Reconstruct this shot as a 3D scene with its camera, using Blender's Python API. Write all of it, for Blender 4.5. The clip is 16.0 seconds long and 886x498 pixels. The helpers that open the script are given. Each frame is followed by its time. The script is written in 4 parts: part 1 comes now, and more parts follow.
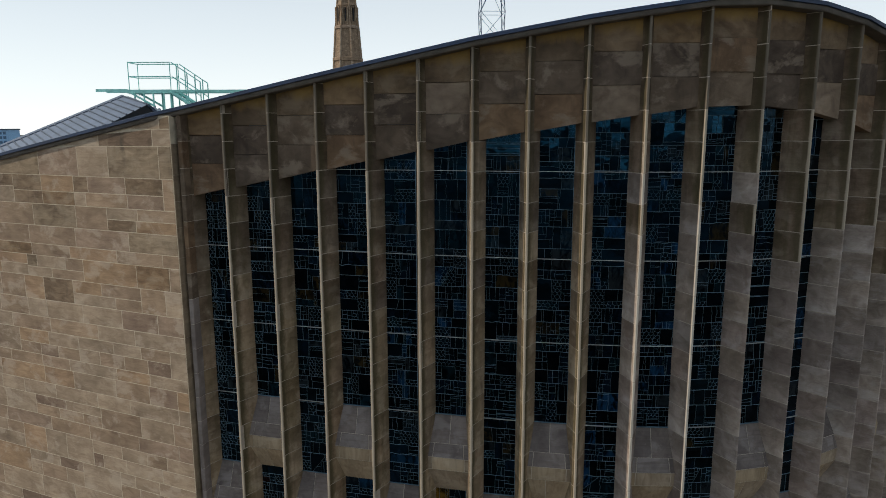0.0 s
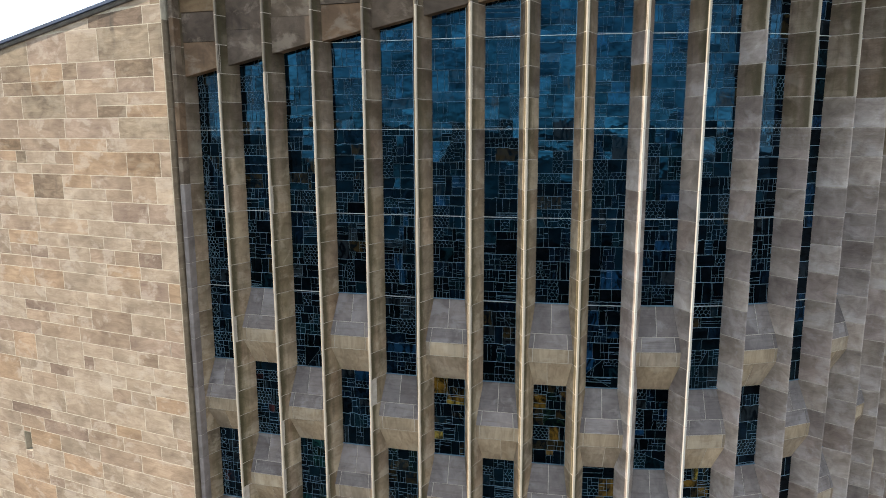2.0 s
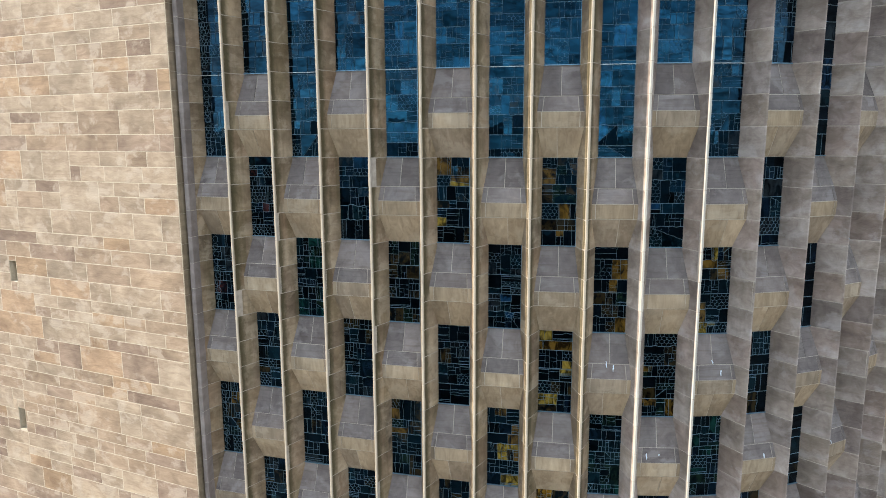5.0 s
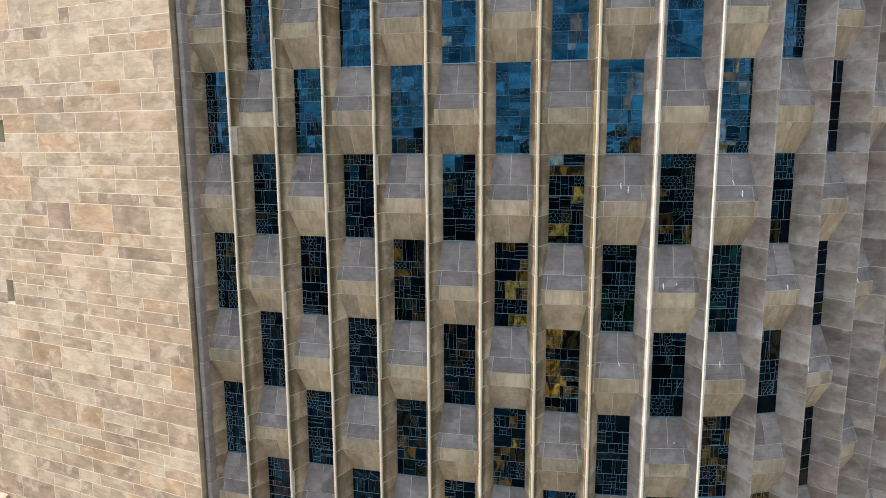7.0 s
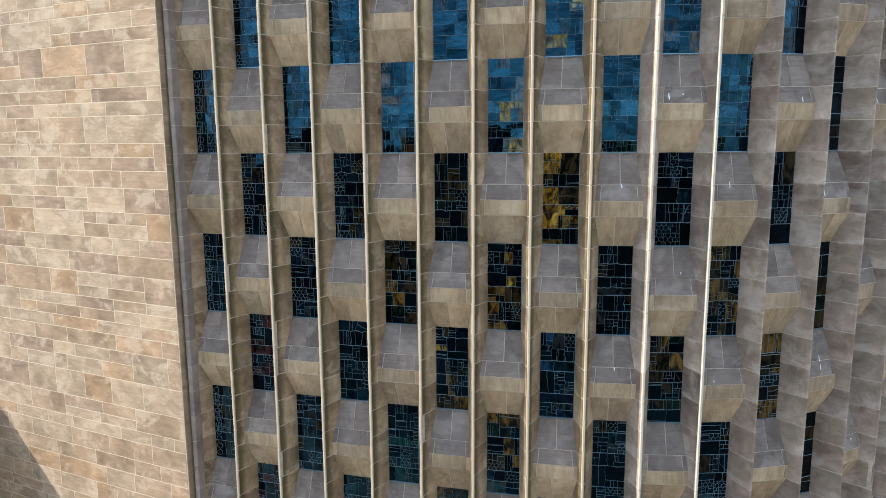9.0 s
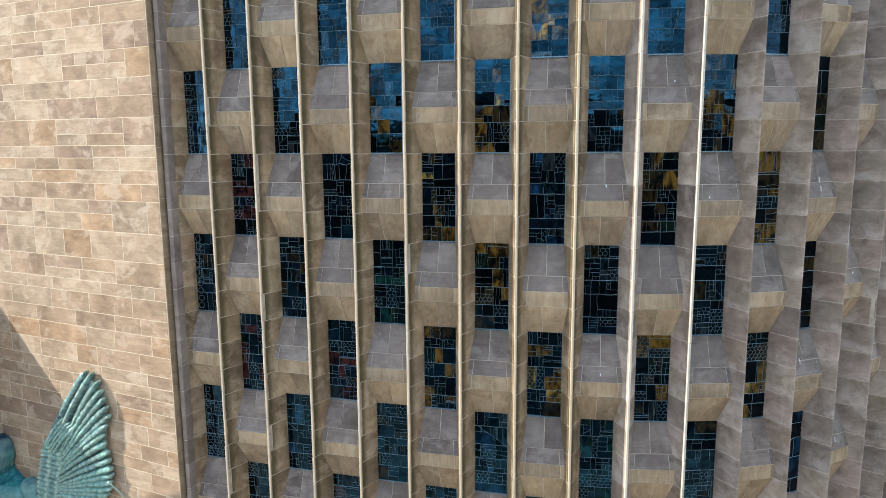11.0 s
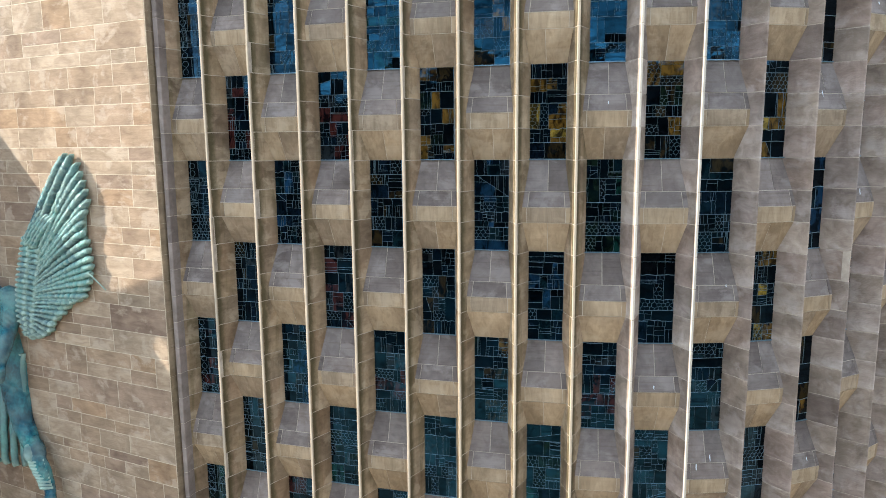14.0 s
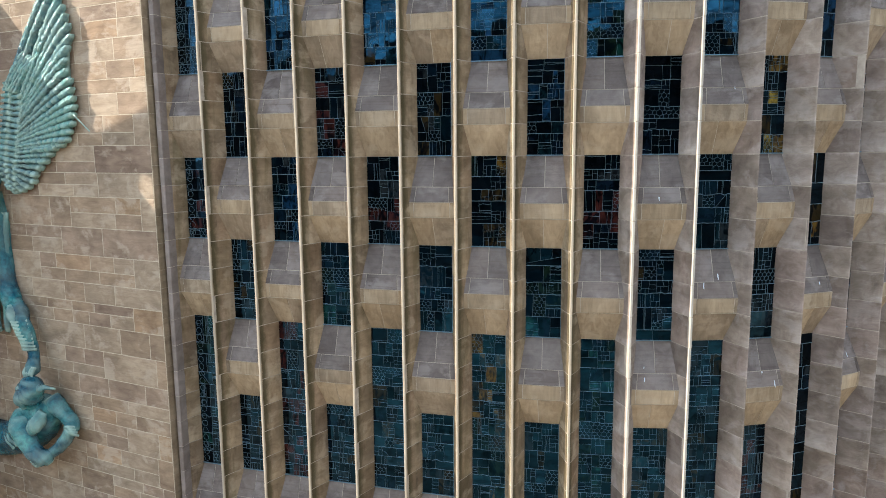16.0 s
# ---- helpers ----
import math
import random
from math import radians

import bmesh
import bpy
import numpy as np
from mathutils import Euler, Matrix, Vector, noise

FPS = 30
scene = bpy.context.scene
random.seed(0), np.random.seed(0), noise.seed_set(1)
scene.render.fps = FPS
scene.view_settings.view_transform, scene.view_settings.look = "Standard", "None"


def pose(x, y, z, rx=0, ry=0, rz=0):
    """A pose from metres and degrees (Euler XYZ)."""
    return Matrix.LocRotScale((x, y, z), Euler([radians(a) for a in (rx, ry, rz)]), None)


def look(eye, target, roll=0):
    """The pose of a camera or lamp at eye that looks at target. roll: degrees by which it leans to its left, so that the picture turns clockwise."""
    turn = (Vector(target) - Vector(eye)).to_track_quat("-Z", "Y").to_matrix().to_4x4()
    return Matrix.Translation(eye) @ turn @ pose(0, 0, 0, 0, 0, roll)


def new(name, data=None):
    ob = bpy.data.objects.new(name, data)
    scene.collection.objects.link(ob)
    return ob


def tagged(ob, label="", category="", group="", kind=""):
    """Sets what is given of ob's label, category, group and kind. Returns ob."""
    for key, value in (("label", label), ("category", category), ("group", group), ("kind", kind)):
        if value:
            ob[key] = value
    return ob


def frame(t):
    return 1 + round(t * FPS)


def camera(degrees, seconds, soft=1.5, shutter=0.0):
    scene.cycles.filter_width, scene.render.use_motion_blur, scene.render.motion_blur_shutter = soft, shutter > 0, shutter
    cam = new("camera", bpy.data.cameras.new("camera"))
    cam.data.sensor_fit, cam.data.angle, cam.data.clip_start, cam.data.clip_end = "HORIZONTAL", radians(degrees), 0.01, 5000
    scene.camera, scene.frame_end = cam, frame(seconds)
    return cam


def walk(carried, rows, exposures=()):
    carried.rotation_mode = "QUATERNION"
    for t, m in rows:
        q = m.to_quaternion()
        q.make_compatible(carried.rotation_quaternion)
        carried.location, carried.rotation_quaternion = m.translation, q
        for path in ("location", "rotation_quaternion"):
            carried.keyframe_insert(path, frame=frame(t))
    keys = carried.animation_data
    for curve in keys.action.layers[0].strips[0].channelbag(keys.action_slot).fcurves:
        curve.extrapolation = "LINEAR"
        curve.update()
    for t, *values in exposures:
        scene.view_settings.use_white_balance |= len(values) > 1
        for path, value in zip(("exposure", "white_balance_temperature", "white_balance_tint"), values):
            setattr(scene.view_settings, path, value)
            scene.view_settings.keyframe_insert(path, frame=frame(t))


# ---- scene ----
cam = camera(65.84, 16.0, soft=0.9)
ROWS = [
    (0, 0.000, 0.000, 28.000, 79.778, 0.192, -0.035),
    (0.5, 0.013, 0.019, 27.516, 79.844, 0.203, 0.021),
    (1, 0.020, 0.022, 27.052, 79.911, 0.213, 0.076),
    (1.5, 0.037, -0.001, 26.565, 79.977, 0.224, 0.131),
    (2, 0.063, -0.015, 26.039, 80.044, 0.235, 0.186),
    (2.5, 0.063, -0.018, 25.516, 80.111, 0.246, 0.242),
    (3, 0.063, -0.032, 24.999, 80.177, 0.256, 0.297),
    (3.5, 0.076, -0.020, 24.457, 80.244, 0.267, 0.352),
    (4, 0.081, 0.001, 23.898, 80.310, 0.278, 0.408),
    (4.2, 0.079, -0.001, 23.605, 80.332, 0.282, 0.430),
    (6.3, 0.004, 0.044, 20.762, 80.558, 0.328, 0.662),
    (6.5, -0.002, 0.055, 20.479, 80.580, 0.332, 0.685),
    (7, 0.010, 0.109, 19.802, 80.634, 0.343, 0.740),
    (7.5, -0.002, 0.198, 19.102, 80.688, 0.354, 0.795),
    (8, 0.032, 0.273, 18.509, 80.742, 0.364, 0.851),
    (8.5, 0.101, 0.331, 17.822, 80.796, 0.375, 0.907),
    (9, 0.168, 0.350, 17.140, 80.850, 0.386, 0.962),
    (9.2, 0.203, 0.339, 16.825, 80.871, 0.390, 0.984),
    (11.3, 0.399, 0.291, 14.135, 81.098, 0.436, 1.218),
    (11.5, 0.402, 0.308, 13.880, 81.120, 0.440, 1.240),
    (12, 0.416, 0.356, 13.248, 81.174, 0.451, 1.296),
    (12.5, 0.422, 0.365, 12.593, 81.228, 0.462, 1.351),
    (13, 0.407, 0.361, 11.966, 81.281, 0.472, 1.407),
    (13.5, 0.431, 0.332, 11.287, 81.335, 0.483, 1.463),
    (14, 0.460, 0.360, 10.644, 81.389, 0.494, 1.519),
    (14.5, 0.494, 0.325, 9.954, 81.443, 0.505, 1.574),
    (15, 0.513, 0.342, 9.297, 81.497, 0.516, 1.630),
    (15.5, 0.534, 0.336, 8.602, 81.551, 0.527, 1.686),
    (16, 0.540, 0.404, 7.951, 81.605, 0.538, 1.742),
]
EXPO = [(0.0, -0.66, 7150, 12), (0.5, -0.22, 7100, 12), (1.0, 0.22, 7050, 12), (1.5, 0.55, 6950, 12)] + [(t, e, 6820, 11) for t, e in ((2.5, 0.92), (4.0, 1.0), (9.0, 1.0), (12.0, 1.24), (14.0, 1.37), (15.0, 1.47), (15.6, 1.44), (16.0, 1.26))]
walk(cam, [(t, pose(x, y, z, rx, ry, rz)) for t, x, y, z, rx, ry, rz in ROWS], EXPO)

# ---- sky and sun ----
SUN_AZ, SUN_EL = radians(180.0), radians(36)      # direction to the sun: angle from +x, height
sun_dir = Vector((math.cos(SUN_AZ) * math.cos(SUN_EL), math.sin(SUN_AZ) * math.cos(SUN_EL), math.sin(SUN_EL)))
world = bpy.data.worlds.new("sky")
scene.world = world
world.use_nodes = True
wn = world.node_tree
sky = wn.nodes.new("ShaderNodeTexSky")
sky.sky_type, sky.sun_disc = "NISHITA", False
sky.sun_elevation, sky.sun_rotation = SUN_EL, math.pi / 2 - SUN_AZ
sky.air_density, sky.dust_density, sky.ozone_density = 0.9, 0.0, 1.0
haze = wn.nodes.new("ShaderNodeMix")          # thin bright haze over the whole sky
haze.data_type, haze.blend_type = "RGBA", "MIX"
haze.inputs[0].default_value = 0.78
way = wn.nodes.new("ShaderNodeTexCoord")
up = wn.nodes.new("ShaderNodeSeparateXYZ")
veil = wn.nodes.new("ShaderNodeValToRGB")     # brighter towards the horizon
veil.color_ramp.elements[0].color, veil.color_ramp.elements[1].color = (0.9, 1.03, 1.13, 1), (0.4, 0.52, 0.66, 1)
veil.color_ramp.elements[1].position = 0.75
middle = veil.color_ramp.elements.new(0.22)
middle.color = (0.6, 0.72, 0.84, 1)
thick = wn.nodes.new("ShaderNodeVectorMath")
thick.operation = "SCALE"
thick.inputs["Scale"].default_value = 15.5
wn.links.new(way.outputs["Generated"], up.inputs[0])
wn.links.new(up.outputs[2], veil.inputs[0])
wn.links.new(veil.outputs[0], thick.inputs[0])
wn.links.new(thick.outputs[0], haze.inputs[7])
wn.links.new(sky.outputs[0], haze.inputs[6])
wn.links.new(haze.outputs[2], wn.nodes["Background"].inputs[0])
wn.nodes["Background"].inputs[1].default_value = 0.12
lamp = bpy.data.lights.new("sun", "SUN")
lamp.energy, lamp.angle, lamp.color = 4.75, radians(0.5), (1.0, 0.94, 0.84)
sun = new("sun", lamp)
sun.matrix_world = look(sun_dir * 60, (0, 0, 0))


# ---- materials ----
def nodes(name):
    m = bpy.data.materials.new(name)
    m.use_nodes = True
    t = m.node_tree
    return m, t, t.nodes["Principled BSDF"]


def noise_tex(t, scale, detail=4.0, rough=0.55, stretch=(1, 1, 1), distort=0.0, shift=None):
    geo = t.nodes.new("ShaderNodeNewGeometry")
    mp = t.nodes.new("ShaderNodeMapping")
    mp.inputs["Scale"].default_value = stretch
    n = t.nodes.new("ShaderNodeTexNoise")
    n.inputs["Scale"].default_value, n.inputs["Detail"].default_value = scale, detail
    n.inputs["Roughness"].default_value, n.inputs["Distortion"].default_value = rough, distort
    if shift:                      # its own piece of pattern for each block
        far = t.nodes.new("ShaderNodeVectorMath")
        far.operation = "MULTIPLY_ADD"
        far.inputs[1].default_value = (31.0, 17.0, 23.0)
        t.links.new(shift, far.inputs[0])
        t.links.new(geo.outputs["Position"], far.inputs[2])
        t.links.new(far.outputs[0], mp.inputs[0])
    else:
        t.links.new(geo.outputs["Position"], mp.inputs[0])
    t.links.new(mp.outputs[0], n.inputs["Vector"])
    return n.outputs["Fac"]


def ramp(t, fac, stops, interp="LINEAR"):
    r = t.nodes.new("ShaderNodeValToRGB")
    r.color_ramp.interpolation = interp
    e = r.color_ramp.elements
    for i, (p, c) in enumerate(stops):
        el = e[i] if i < 2 else e.new(p)
        el.position, el.color = p, (*c, 1)
    t.links.new(fac, r.inputs[0])
    return r.outputs[0]


def mix(t, a, b, fac, mode="MIX"):
    n = t.nodes.new("ShaderNodeMix")
    n.data_type, n.blend_type = "RGBA", mode
    for s, v in ((n.inputs[0], fac), (n.inputs[6], a), (n.inputs[7], b)):
        if isinstance(v, (int, float)):
            s.default_value = v
        elif isinstance(v, tuple):
            s.default_value = (*v, 1)
        else:
            t.links.new(v, s)
    return n.outputs[2]


def bump(t, bsdf, height, strength, dist):
    b = t.nodes.new("ShaderNodeBump")
    b.inputs["Strength"].default_value, b.inputs["Distance"].default_value = strength, dist
    t.links.new(height, b.inputs["Height"])
    t.links.new(b.outputs[0], bsdf.inputs["Normal"])


def stone(name, dark, light, tints=(), stain=(0.1, 0.08, 0.06), stain_amount=0.5, bedding=(1, 1, 5), rough=0.85, island=False, moss=0.0, lines=0.7, clouds=0.6, heart=0.0, arris=None, groove_shade=0.0, ochre=0.0):
    """Sandstone: a tint for each block, bedding grain, broad blotches, run-down stains and fine pitting."""
    m, t, b = nodes(name)
    info = t.nodes.new("ShaderNodeNewGeometry" if island else "ShaderNodeObjectInfo")
    rnd = info.outputs["Random Per Island" if island else "Random"]
    grain = noise_tex(t, 3.0, 6, 0.6, bedding, 0.8, rnd)
    col = ramp(t, grain, [(0.3, dark), (0.7, light)])
    if tints:
        step = 1.0 / len(tints)
        tint = ramp(t, rnd, [(i * step, c) for i, c in enumerate(tints)], "CONSTANT")
        col = mix(t, col, tint, 0.85, "MULTIPLY")
    blot = noise_tex(t, 1.3, 4, 0.55, (1, 1, 1), 0.4, rnd)
    col = mix(t, col, ramp(t, blot, [(0.34, (0.68, 0.65, 0.62)), (0.64, (1.15, 1.13, 1.1))]), 0.85, "MULTIPLY")
    run = noise_tex(t, 5.0, 4, 0.6, (1, 1, 0.18))
    speck = noise_tex(t, 1.7, 5, 0.65)
    f = t.nodes.new("ShaderNodeMath")
    f.operation = "MULTIPLY"
    t.links.new(ramp(t, run, [(0.52, (0, 0, 0)), (0.72, (1, 1, 1))]), f.inputs[0])
    t.links.new(ramp(t, speck, [(0.45, (0, 0, 0)), (0.65, (stain_amount,) * 3)]), f.inputs[1])
    col = mix(t, col, stain, f.outputs[0])
    if moss:
        green = noise_tex(t, 4.0, 4, 0.6, (1, 1, 0.12), 0.6)
        col = mix(t, col, (0.085, 0.078, 0.03), ramp(t, green, [(0.48, (0, 0, 0)), (0.62, (moss,) * 3)]))
    pale = noise_tex(t, 2.1, 6, 0.62, (1, 1, 1.4), 0.35, rnd)
    col = mix(t, col, tuple(min(0.8, c * 1.2) for c in light), ramp(t, pale, [(0.53, (0, 0, 0)), (0.62, (clouds,) * 3)]))
    line = noise_tex(t, 2.0, 7, 0.7, (0.6, 0.6, 14), 0.4, rnd)
    col = mix(t, col, ramp(t, line, [(0.34, (0.72, 0.68, 0.64)), (0.5, (1, 1, 1))]), lines, "MULTIPLY")
    if heart:                      # browner towards the top of each block, pale at its foot
        tc = t.nodes.new("ShaderNodeTexCoord")
        sep = t.nodes.new("ShaderNodeSeparateXYZ")
        t.links.new(tc.outputs["Generated"], sep.inputs[0])
        add = t.nodes.new("ShaderNodeMath")
        add.operation = "MULTIPLY_ADD"
        add.inputs[1].default_value = 0.5
        t.links.new(noise_tex(t, 7.0, 4, 0.6, (1, 1, 0.7), 0.5, rnd), add.inputs[0])
        t.links.new(sep.outputs[2], add.inputs[2])
        half = t.nodes.new("ShaderNodeMath")
        half.operation = "MULTIPLY"
        half.inputs[1].default_value = 0.67
        t.links.new(add.outputs[0], half.inputs[0])
        band = ramp(t, half.outputs[0], [(0.27, (0, 0, 0)), (0.42, (heart * 0.6,) * 3), (0.66, (heart,) * 3), (0.8, (heart,) * 3), (0.86, (0, 0, 0))])
        col = mix(t, col, (0.5, 0.45, 0.4), band, "MULTIPLY")
    if ochre:                      # rusty run-off from the roof edge
        tc = t.nodes.new("ShaderNodeTexCoord")
        sep = t.nodes.new("ShaderNodeSeparateXYZ")
        t.links.new(tc.outputs["Generated"], sep.inputs[0])
        streak = t.nodes.new("ShaderNodeMath")
        streak.operation = "MULTIPLY_ADD"
        streak.inputs[1].default_value = 0.55
        t.links.new(noise_tex(t, 4.0, 5, 0.6, (1, 1, 0.3), 0.7), streak.inputs[0])
        t.links.new(sep.outputs[2], streak.inputs[2])
        third = t.nodes.new("ShaderNodeMath")
        third.operation = "MULTIPLY"
        third.inputs[1].default_value = 0.66
        t.links.new(streak.outputs[0], third.inputs[0])
        col = mix(t, col, (0.3, 0.19, 0.06), ramp(t, third.outputs[0], [(0.5, (0, 0, 0)), (0.72, (ochre,) * 3)]))
    if arris:                      # patchy moss, painted shade behind rib noses; pale wear, painted sun on them
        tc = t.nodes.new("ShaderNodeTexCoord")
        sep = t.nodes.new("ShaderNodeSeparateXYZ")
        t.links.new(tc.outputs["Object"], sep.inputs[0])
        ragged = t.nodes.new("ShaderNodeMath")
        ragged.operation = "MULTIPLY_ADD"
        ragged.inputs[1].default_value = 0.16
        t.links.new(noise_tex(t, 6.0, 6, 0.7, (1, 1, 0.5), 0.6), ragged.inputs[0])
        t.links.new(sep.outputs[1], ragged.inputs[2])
        col = mix(t, col, (0.05, 0.042, 0.018), ramp(t, ragged.outputs[0], [(0.1, (0, 0, 0)), (0.12, (groove_shade,) * 3), (0.17, (groove_shade,) * 3), (0.25, (0, 0, 0))]))
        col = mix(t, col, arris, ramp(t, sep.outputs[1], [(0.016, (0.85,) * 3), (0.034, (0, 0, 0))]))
    t.links.new(col, b.inputs["Base Color"])
    b.inputs["Roughness"].default_value = rough
    b.inputs["Specular IOR Level"].default_value = 0.25
    bump(t, b, noise_tex(t, 26.0, 9, 0.7, (1, 1, 1.6)), 0.6, 0.015)
    return m


def plain(name, colour, rough, metal=0.0, vary=0.25, scale=6.0, bumpy=0.15):
    m, t, b = nodes(name)
    n = noise_tex(t, scale, 5, 0.6)
    lo, hi = tuple(c * (1 - vary) for c in colour), tuple(min(1, c * (1 + vary)) for c in colour)
    t.links.new(ramp(t, n, [(0.3, lo), (0.7, hi)]), b.inputs["Base Color"])
    b.inputs["Roughness"].default_value, b.inputs["Metallic"].default_value = rough, metal
    bump(t, b, noise_tex(t, scale * 6, 5), bumpy, 0.01)
    return m


WALL_TINTS = ((1.0, 0.94, 0.87), (0.93, 0.83, 0.74), (1.08, 1.03, 0.96), (0.9, 0.8, 0.71), (1.0, 0.88, 0.77), (0.95, 0.91, 0.85), (1.12, 1.06, 0.98), (0.84, 0.74, 0.66), (0.97, 0.86, 0.78), (1.04, 0.99, 0.92), (0.84, 0.74, 0.7), (0.7, 0.6, 0.57), (1.1, 1.06, 1.0), (1.06, 0.87, 0.7), (1.0, 0.82, 0.64))
RIB_TINTS = ((1.0, 0.94, 0.86), (0.78, 0.74, 0.72), (1.2, 1.12, 1.02), (0.92, 0.84, 0.74), (0.68, 0.62, 0.6), (1.06, 0.95, 0.9), (0.86, 0.8, 0.74), (1.26, 1.22, 1.18), (0.9, 0.78, 0.7))
WALL_LOOK = ((0.222, 0.175, 0.136), (0.347, 0.287, 0.226), WALL_TINTS, (0.17, 0.125, 0.1), 0.3, (1, 1, 2.6), 0.85, False, 0.0, 0.4, 0.5)
wall_stone = stone("sandstone_wall", *WALL_LOOK)
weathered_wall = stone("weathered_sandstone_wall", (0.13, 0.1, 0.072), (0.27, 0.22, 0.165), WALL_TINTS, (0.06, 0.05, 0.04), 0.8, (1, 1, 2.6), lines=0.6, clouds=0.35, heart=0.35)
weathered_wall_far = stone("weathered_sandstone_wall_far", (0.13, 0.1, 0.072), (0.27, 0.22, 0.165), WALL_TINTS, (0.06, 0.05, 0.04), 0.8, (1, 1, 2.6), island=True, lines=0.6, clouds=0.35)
wall_stone_far = stone("sandstone_wall_far", *WALL_LOOK[:7], True, *WALL_LOOK[8:])
rib_stone = stone("sandstone_rib", (0.222, 0.174, 0.123), (0.385, 0.316, 0.234), RIB_TINTS, (0.06, 0.048, 0.034), 0.9, (1.5, 1.5, 2), moss=0.4, lines=0.4, clouds=0.5, heart=0.42, arris=(0.41, 0.35, 0.275), groove_shade=0.85)
# top rib courses: soot, and the flanks' deep shade put into the colour
soot_shade_stone = stone("soot_shade_rib_stone", (0.075, 0.058, 0.042), (0.18, 0.145, 0.11), RIB_TINTS, (0.03, 0.025, 0.02), 0.95, (1.5, 1.5, 2), moss=0.3, lines=0.3, clouds=0.35, heart=0.65, arris=(0.15, 0.128, 0.1), groove_shade=0.7)
# tone between the darkest top courses and the rib stone below
mid_dark_stone = stone("mid_dark_rib_stone", (0.165, 0.134, 0.105), (0.305, 0.256, 0.208), RIB_TINTS, (0.05, 0.04, 0.03), 0.9, (1.5, 1.5, 2), moss=0.4, lines=0.4, clouds=0.35, heart=0.7, arris=(0.4, 0.345, 0.27), groove_shade=0.7)
# lilac copy of the rib stone, bluish skylight painted into its colour
skylit_rib_stone = stone("skylit_lilac_rib_stone", (0.228, 0.199, 0.187), (0.405, 0.37, 0.355), RIB_TINTS, (0.1, 0.08, 0.07), 0.6, (1.5, 1.5, 2), moss=0.1, lines=0.3, clouds=0.35, heart=0.45)
# same lilac for two ribs, their sunlit nose stripe painted pale
lit_nose_rib_stone = stone("lilac_lit_nose_rib_stone", (0.228, 0.199, 0.187), (0.405, 0.37, 0.355), RIB_TINTS, (0.1, 0.08, 0.07), 0.6, (1.5, 1.5, 2), moss=0.1, lines=0.3, clouds=0.35, heart=0.45, arris=(0.47, 0.43, 0.37), groove_shade=0.15)
block_stone = stone("sandstone_block", (0.245, 0.198, 0.144), (0.385, 0.322, 0.244), RIB_TINTS[:4], (0.15, 0.12, 0.08), 0.5, (4, 4, 0.8), lines=0.2, clouds=0.3)
sill_stone = stone("weathered_sill_stone", (0.14, 0.122, 0.118), (0.215, 0.19, 0.182), ((1, 1, 1), (0.84, 0.82, 0.82), (1.12, 1.08, 1.05)), (0.08, 0.07, 0.065), 0.5, (2, 2, 2))
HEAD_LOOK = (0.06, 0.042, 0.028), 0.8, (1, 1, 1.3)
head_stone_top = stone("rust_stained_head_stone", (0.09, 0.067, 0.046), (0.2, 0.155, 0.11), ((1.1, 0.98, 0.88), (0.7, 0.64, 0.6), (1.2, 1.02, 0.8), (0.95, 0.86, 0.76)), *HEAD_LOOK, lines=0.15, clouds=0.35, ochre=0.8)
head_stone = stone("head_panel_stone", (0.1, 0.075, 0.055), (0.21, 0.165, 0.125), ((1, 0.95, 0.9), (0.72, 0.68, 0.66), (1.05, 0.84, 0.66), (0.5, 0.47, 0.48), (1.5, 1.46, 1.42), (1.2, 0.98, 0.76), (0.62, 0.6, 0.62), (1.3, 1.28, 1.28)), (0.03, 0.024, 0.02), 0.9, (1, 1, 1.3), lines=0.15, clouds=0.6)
pilaster_stone = stone("smooth_grey_stone", (0.18, 0.152, 0.14), (0.255, 0.22, 0.206), ((1, 1, 1), (0.9, 0.88, 0.88)), (0.1, 0.08, 0.07), 0.4, (1.5, 1.5, 2), lines=0.1, clouds=0.3)
return_stone = stone("return_stone", (0.17, 0.128, 0.088), (0.29, 0.225, 0.16), (), (0.06, 0.045, 0.03), 0.7, (1, 1, 2), moss=0.2, lines=0.3, clouds=0.2)
mortar = plain("mortar", (0.41, 0.35, 0.265), 0.95, 0, 0.2, 9)
rib_mortar = plain("rib_joint", (0.36, 0.31, 0.26), 0.95, 0, 0.25, 9)
pale_mortar = plain("rib_mortar", (0.42, 0.37, 0.3), 0.95, 0, 0.2, 9)
white_lime = plain("white_droppings", (0.72, 0.8, 0.86), 0.8, 0, 0.1, 12)
lead = plain("lead", (0.12, 0.2, 0.255), 0.5, 0.1, 0.25, 20, 0.1)
strip_metal = plain("window_strip", (0.12, 0.22, 0.3), 0.4, 0.6, 0.2, 20, 0.05)
bar_metal = plain("glazing_bar", (0.4, 0.41, 0.4), 0.45, 0.3, 0.2, 20, 0.05)
roof_metal = plain("roof_metal", (0.045, 0.065, 0.1), 0.45, 0.3, 0.25, 2.5, 0.1)
fascia_metal = plain("fascia_metal", (0.01, 0.028, 0.07), 0.5, 0.2, 0.25, 2.5, 0.1)
seam_roof = plain("seam_roof", (0.105, 0.14, 0.2), 0.5, 0.4, 0.2, 1.5, 0.1)
rail_green = plain("painted_rail", (0.26, 0.62, 0.55), 0.5, 0.0, 0.2, 3, 0.05)
unseen_wall_dark = plain("unseen_wall_dark", (0.055, 0.048, 0.043), 0.9, 0, 0.35, 0.6)
soot_trim = plain("sooted_cornice", (0.07, 0.06, 0.05), 0.7, 0, 0.4, 4)
